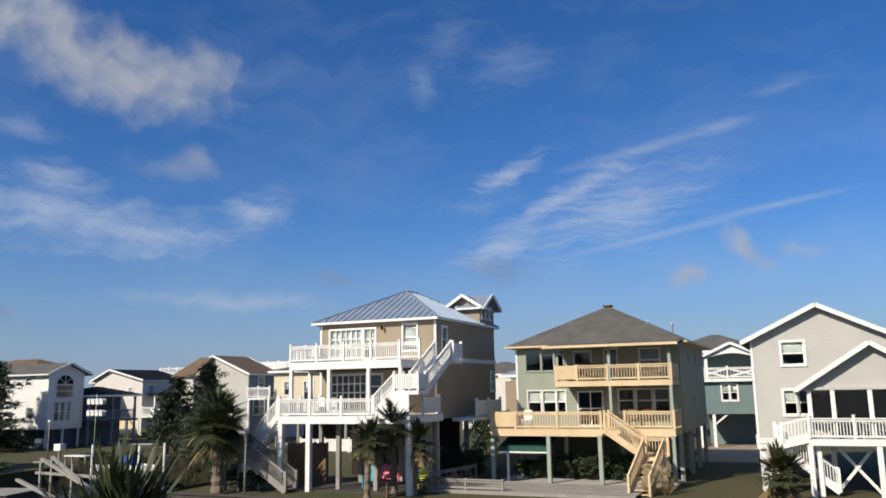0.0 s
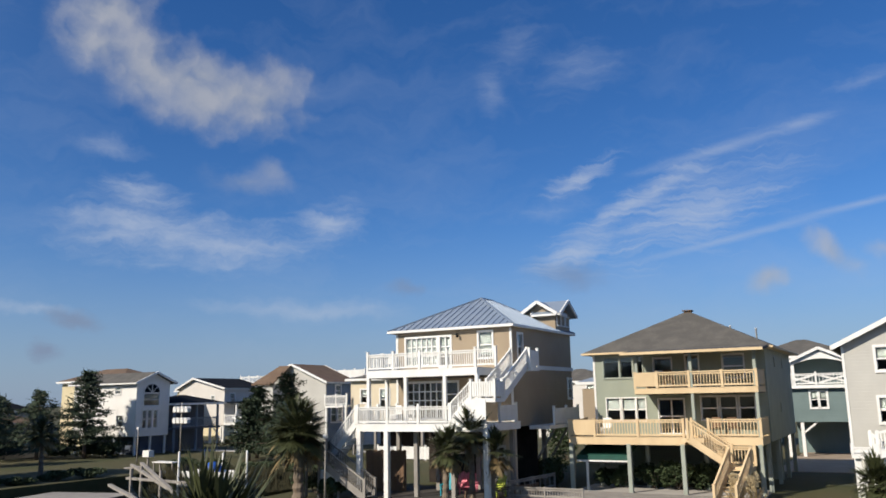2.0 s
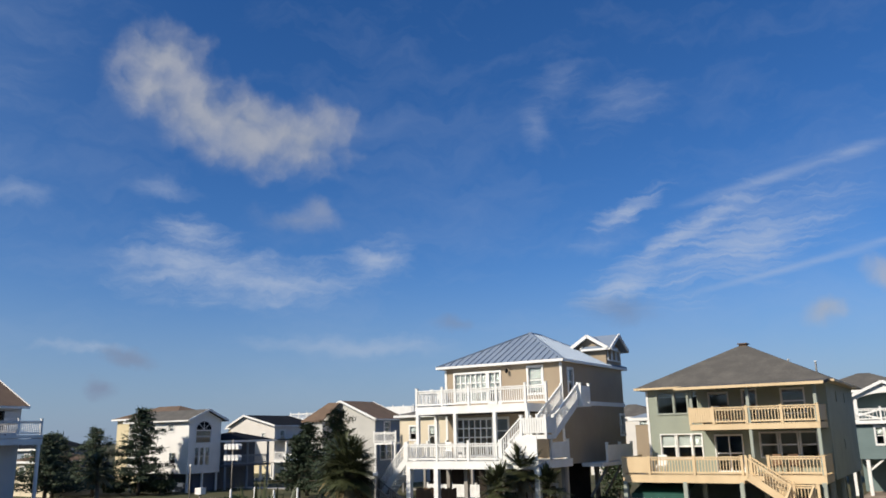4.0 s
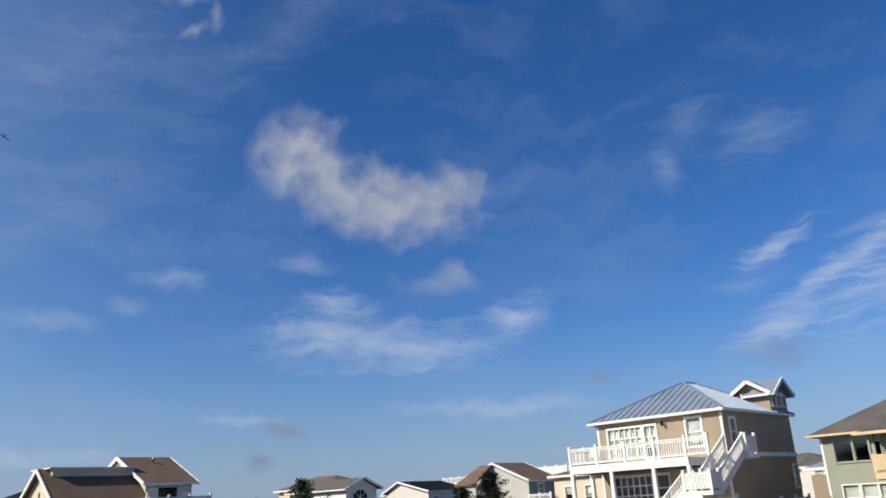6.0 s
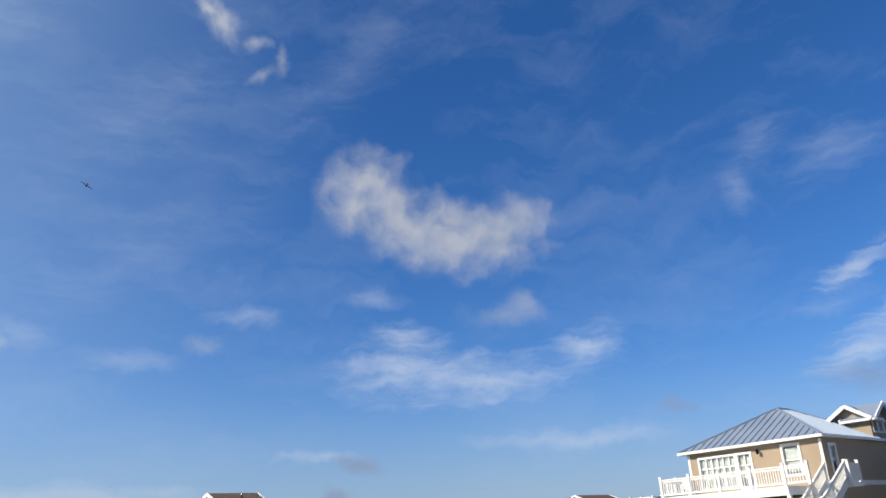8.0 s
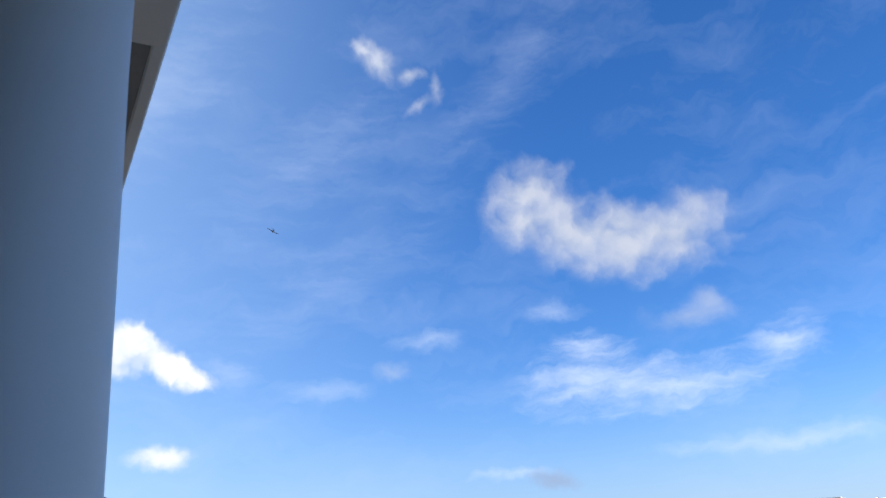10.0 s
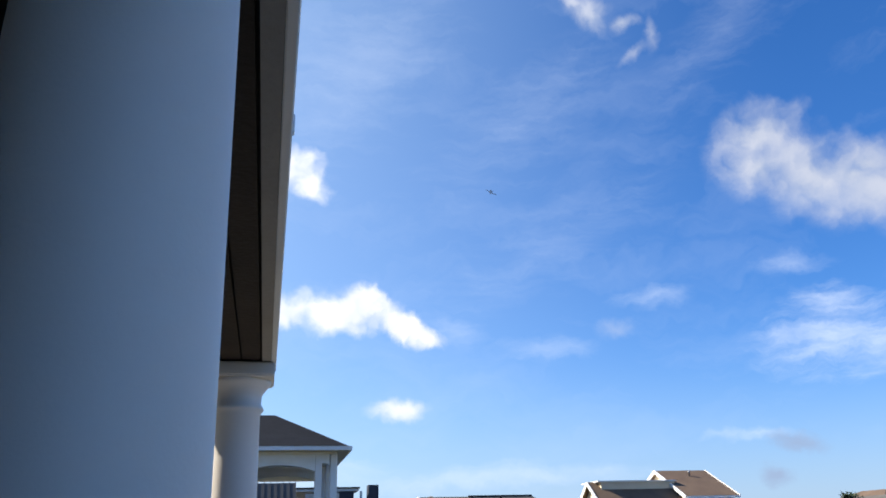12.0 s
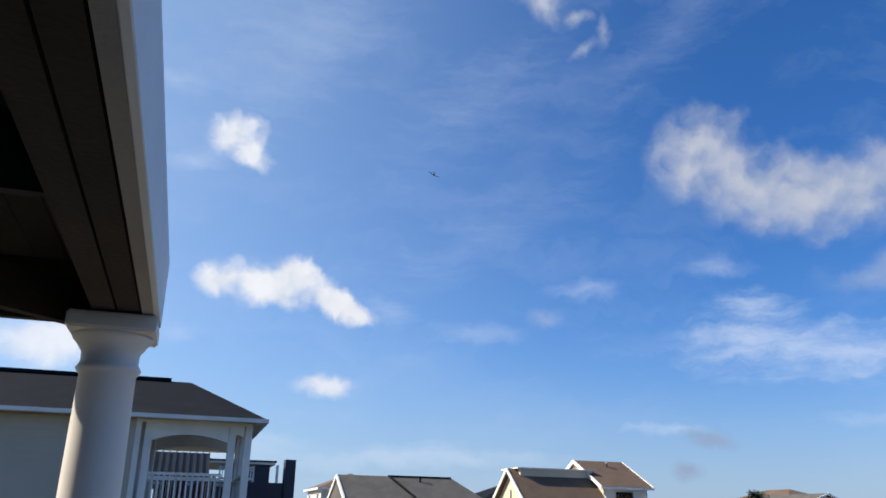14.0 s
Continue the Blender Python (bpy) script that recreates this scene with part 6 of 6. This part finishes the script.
def boat_and_lift():
    l = thing("boat_lift", G @ pose(-40.6, 40.2, 0), "white-poled boat lift standing in the canal", "boat lift")
    for x, y in ((-2.0, -1.1), (2.0, -1.1), (2.0, 1.1), (-2.0, 1.1)):
        bm = bmesh.new()
        lathe(bm, [(0.08, -2.4), (0.07, 1.85), (0.02, 1.93)], 10, x, y)
        part("pole", bm, WHITE, l)
    for y in (-1.1, 1.1):
        bx("beam", (-2.1, 2.1, y - 0.06, y + 0.06, -0.35, -0.2), STEEL, l)
    for x in (-1.4, 1.4):
        bx("bunk", (x - 0.06, x + 0.06, -1.1, 1.1, -0.2, -0.1), GREYWOOD, l)
    b = thing("motor_boat", G @ pose(-40.6, 40.2, -0.1), "white open motor boat with a blue cover on the lift", "boat")
    bm = bmesh.new()
    secs = [(-2.1, 0.75, 0.10), (-1.0, 0.85, 0.0), (0.4, 0.85, 0.0), (1.4, 0.6, 0.08), (2.2, 0.06, 0.35)]
    rings = []
    for x, half, keel in secs:
        rings.append([bm.verts.new(p) for p in ((x, -half, 0.72), (x, -half * 0.85, 0.30 + keel * 0.4), (x, 0, keel), (x, half * 0.85, 0.30 + keel * 0.4), (x, half, 0.72),
                                                (x, half * 0.88, 0.72), (x, 0, 0.42), (x, -half * 0.88, 0.72))])
    for p, q in zip(rings, rings[1:]):
        for k in range(8):
            bm.faces.new((p[k], p[(k + 1) % 8], q[(k + 1) % 8], q[k]))
    bm.faces.new(rings[0][::-1])
    bm.faces.new(rings[-1])
    part("hull", bm, WHITE, b)
    bm = bmesh.new()
    lathe(bm, [(0.62, 0.55), (0.66, 0.95), (0.5, 1.15), (0.28, 1.28), (0.05, 1.3)], 9, 0.0, 0.0)
    part("cover", bm, BLUE_TARP, b, "bright blue canvas cover")
    bx("console", (-0.3, 0.3, -0.3, 0.3, 0.4, 0.9), WHITE, b)
    bm = bmesh.new()
    box(bm, -2.4, -2.1, -0.18, 0.18, 0.35, 1.05)
    bmesh.ops.bevel(bm, geom=bm.edges[:], offset=0.06, segments=2, affect="EDGES")
    part("outboard_motor", bm, SCREEN, b)


boat_and_lift()


def docks_left():
    d = thing("floating_dock", G @ pose(-41.5, 33.0, 0, 0, 0, 14), "low grey dock at the end of the canal", "dock")
    planks(d, -5.5, 0.5, -1.6, 1.6, -0.25, GREYWOOD, 0.3)
    bx("float", (-5.4, 0.4, -1.5, 1.5, -1.1, -0.3), DOCKWOOD, d)
    for i, (a, b) in enumerate((((-50.0, 41.4, 0.7), (-41.2, 37.0, -0.2)), ((-50.6, 42.8, 0.7), (-38.6, 35.2, -0.2)),
                                ((-46.0, 36.4, -0.1), (-37.0, 31.6, -0.3)), ((-47.0, 38.6, 0.1), (-41.0, 38.4, 0.0)))):
        bm = bmesh.new()
        beam(bm, a, b, 0.22, 0.16)
        single("ramp_timber", bm, GREYWOOD, G, "long pale timber of a boat ramp lying on the bank", "timber", "ramp timbers")
    p = thing("ramp_trestle", G, "grey timber trestle holding the ramp timbers", "trestle")
    posts(p, [(-49.9, 41.4), (-50.5, 42.8), (-46.5, 38.5), (-43.5, 38.4), (-47.5, 40.2)], -2.3, 0.75, GREYWOOD, 0.16, "post")
    bx("crossbar", (-50.7, -49.7, 41.3, 42.9, 0.4, 0.5), GREYWOOD, p)
    t = thing("cleaning_table", G @ pose(-49.5, 44.2, -0.2), "white fish-cleaning table on the bank", "table")
    bx("tabletop", (-1.1, 1.1, -0.4, 0.4, 0.85, 0.93), WHITE, t)
    posts(t, [(-1.0, -0.3), (1.0, -0.3), (1.0, 0.3), (-1.0, 0.3)], 0, 0.85, GREYWOOD, 0.1, "leg")
    m = thing("power_pedestal", G @ pose(-52.0, 44.6, 0), "white dock box on a post at the bank", "box")
    posts(m, [(0, 0)], -0.2, 1.0, GREYWOOD, 0.14, "post")
    bx("box", (-0.35, 0.35, -0.25, 0.25, 1.0, 1.5), WHITE, m)


docks_left()


def pole_with_houses(X, Y, height, seed):
    t = thing("bird_house_pole", G @ pose(X, Y, 0), "tall pole carrying tiers of small white bird houses", "pole")
    bm = bmesh.new()
    lathe(bm, [(0.06, -0.1), (0.05, height)], 8)
    part("pole", bm, GREYWOOD, t)
    for k, z in enumerate((height - 0.9, height - 1.9)):
        for x in (-0.75, -0.25, 0.25, 0.75):
            bm = bmesh.new()
            box(bm, x - 0.18, x + 0.18, -0.2, 0.2, z, z + 0.32)
            solid(bm, [(x - 0.24, -0.24, z + 0.32), (x + 0.24, -0.24, z + 0.32), (x + 0.24, 0.24, z + 0.32), (x - 0.24, 0.24, z + 0.32), (x, -0.24, z + 0.5), (x, 0.24, z + 0.5)],
                  ((0, 1, 4), (1, 2, 5, 4), (2, 3, 5), (3, 0, 4, 5), (3, 2, 1, 0)))
            part("bird_house", bm, WHITE, t)
        bx("crossbar", (-1.0, 1.0, -0.03, 0.03, z - 0.08, z - 0.02), GREYWOOD, t)


pole_with_houses(-57.6, 53.0, 5.2, 1)


def lamp_post(X, Y, height):
    t = thing("lamp_post", G @ pose(X, Y, -0.1), "slim post with a small white lantern head", "lamp post", "posts on the lawn")
    bm = bmesh.new()
    lathe(bm, [(0.06, 0), (0.045, height)], 8)
    part("pole", bm, GREYWOOD, t)
    bm = bmesh.new()
    box(bm, -0.12, 0.12, -0.1, 0.1, height, height + 0.2)
    bmesh.ops.bevel(bm, geom=bm.edges[:], offset=0.03, segments=1, affect="EDGES")
    part("lantern", bm, WHITE, t)


lamp_post(-58.5, 49.0, 3.0)
lamp_post(-40.5, 54.5, 4.6)
lamp_post(-37.8, 53.5, 4.0)
lamp_post(-27.1, 34.9, 3.2)


def lawn_chair(X, Y, z, mat, turn, lab):
    c = thing("lawn_chair", G @ pose(X, Y, z, 0, 0, turn), lab, "chair", "lawn chairs under the tan house")
    bm = bmesh.new()
    solid(bm, [(-0.3, -0.4, 0.38), (0.3, -0.4, 0.38), (0.3, 0.25, 0.25), (-0.3, 0.25, 0.25), (-0.3, -0.4, 0.34), (0.3, -0.4, 0.34), (0.3, 0.25, 0.21), (-0.3, 0.25, 0.21)],
          ((0, 1, 2, 3), (7, 6, 5, 4), (0, 4, 5, 1), (1, 5, 6, 2), (2, 6, 7, 3), (3, 7, 4, 0)))
    part("seat", bm, mat, c)
    for k in range(5):
        bm = bmesh.new()
        x = -0.26 + k * 0.13
        beam(bm, (x, 0.22, 0.25), (x, 0.5, 1.0 + 0.06 * (2 - abs(k - 2))), 0.11, 0.025)
        part("back_slat", bm, mat, c)
    for x in (-0.36, 0.36):
        bx("armrest", (x - 0.06, x + 0.06, -0.45, 0.35, 0.56, 0.59), mat, c)
        bx("leg", (x - 0.03, x + 0.03, -0.4, -0.32, 0, 0.56), mat, c)
        bx("leg", (x - 0.03, x + 0.03, 0.25, 0.33, 0, 0.56), mat, c)


lawn_chair(-22.0, 39.2, -0.09, TURQ, 15, "turquoise slatted lawn chair under the deck")
lawn_chair(-22.0, 40.3, -0.09, PINK, -10, "pink slatted lawn chair under the deck")
lawn_chair(-21.4, 40.6, -0.09, PINK, 20, "pink slatted lawn chair beside the palm")
lawn_chair(-19.4, 39.8, -0.09, LIME, -20, "lime green slatted lawn chair under the deck")


def deck_chair(X, Y, z, turn, mat, lab):
    c = thing("deck_chair", G @ pose(X, Y, z, 0, 0, turn), lab, "chair", "chairs on the decks")
    bx("seat", (-0.25, 0.25, -0.25, 0.25, 0.42, 0.46), mat, c)
    bx("backrest", (-0.25, 0.25, 0.22, 0.26, 0.46, 0.98), mat, c)
    posts(c, [(-0.22, -0.22), (0.22, -0.22), (0.22, 0.22), (-0.22, 0.22)], 0, 0.42, mat, 0.05, "leg")


deck_chair(-26.0, 39.6, 6.70, 10, WHITE, "white deck chair on the upper white deck")
deck_chair(-25.4, 39.2, 3.77, -15, WHITE, "white deck chair on the lower white deck")
deck_chair(-25.0, 40.0, 3.77, 30, WHITE, "white deck chair on the lower white deck")
deck_chair(-11.0, 44.4, 5.4, 20, BROWNWOOD, "brown wooden chair on the upper pine deck")
deck_chair(-9.8, 44.5, 5.4, -20, BROWNWOOD, "brown wooden chair on the upper pine deck")
deck_chair(-14.6, 44.2, 2.85, 0, WHITE, "white plastic chair on the pine deck")
deck_chair(-7.8, 44.3, 2.85, 25, BROWNWOOD, "brown wooden chair on the pine deck")
deck_chair(-8.8, 44.4, 2.85, -25, BROWNWOOD, "brown wooden chair on the pine deck")
for X in (0.6, 2.9, 5.0):
    s = thing("porch_bench", G @ pose(X, 42.3, 2.52), "cushioned pale bench on the white porch", "bench", "porch benches")
    bx("seat", (-0.7, 0.7, -0.3, 0.3, 0.35, 0.5), BLIND, s)
    bx("backrest", (-0.7, 0.7, -0.32, -0.2, 0.5, 1.08), BLIND, s)
    posts(s, [(-0.6, -0.2), (0.6, -0.2), (0.6, 0.2), (-0.6, 0.2)], 0, 0.36, WHITE, 0.08, "leg")
t = thing("cooler_stand", G @ pose(-28.0, 36.6, -0.2), "white bench with a cooler by the garden stair", "bench")
bx("seat", (-0.6, 0.6, -0.25, 0.25, 0.9, 1.5), WHITE, t)
posts(t, [(-0.5, 0), (0.5, 0)], 0, 0.9, GREYWOOD, 0.1, "leg")

# ------------------------------------------------------------ lanes
for x0, x1, y0, y1, lab in ((-75.0, -48.0, 63.8, 66.0, "pale concrete lane beyond the canal"), (-90.0, -70.0, 76.0, 79.5, "pale lane before the back houses"),
                            (-7.6, -2.6, 57.0, 84.0, "sandy concrete driveway between the houses"), (-48.0, -30.0, 66.0, 68.0, "pale concrete lane beyond the canal")):
    bm = bmesh.new()
    box(bm, x0, x1, y0, y1, -0.1, 0.03)
    single("pavement", bm, SAND if "driveway" in lab else CONCRETE, G, lab, "pavement", kind="structure")
bx_f = thing("white_fence", G @ pose(-40.0, 59.0, 0), "white board fence beyond the garden", "fence")
railing(bx_f, (0, 0, 0), (12.0, 0, 0), WHITE, 1.1, 2.4, 0.13, solid_panel=True)

# ------------------------------------------------------------ small aircraft high over the houses
p_at = Vector((-1.8, -0.5, 5.2)) + heading(49.6, 24.2) * 900
a = thing("propeller_aircraft", Matrix.Translation(p_at) @ pose(0, 0, 0, 28, 0, 148), "small dark propeller aircraft flying in the blue sky", "aircraft")
bm = bmesh.new()
lathe(bm, [(0.1, -4.4), (0.35, -3.0), (0.6, -1.0), (0.72, 1.0), (0.7, 2.6), (0.45, 3.6), (0.1, 4.0)], 12)
bmesh.ops.rotate(bm, verts=bm.verts, cent=(0, 0, 0), matrix=Matrix.Rotation(radians(90), 3, "Y"))
part("fuselage", bm, PLANE_GREY, a)
for s in (-1, 1):
    bm = bmesh.new()
    solid(bm, [(1.6, 0.4 * s, -0.2), (-0.4, 0.4 * s, -0.2), (0.1, 6.6 * s, 0.3), (1.2, 6.6 * s, 0.3), (1.6, 0.4 * s, 0.05), (-0.4, 0.4 * s, 0.05), (0.1, 6.6 * s, 0.4), (1.2, 6.6 * s, 0.4)],
          ((0, 1, 2, 3), (7, 6, 5, 4), (0, 4, 5, 1), (1, 5, 6, 2), (2, 6, 7, 3), (3, 7, 4, 0)))
    part("wing", bm, PLANE_GREY, a)
    bx("tailplane", (-4.3, -3.4, min(0.1 * s, 2.2 * s), max(0.1 * s, 2.2 * s), 0.1, 0.2), PLANE_GREY, a)
bx("fin", (-4.4, -3.4, -0.06, 0.06, 0.2, 1.6), PLANE_GREY, a)
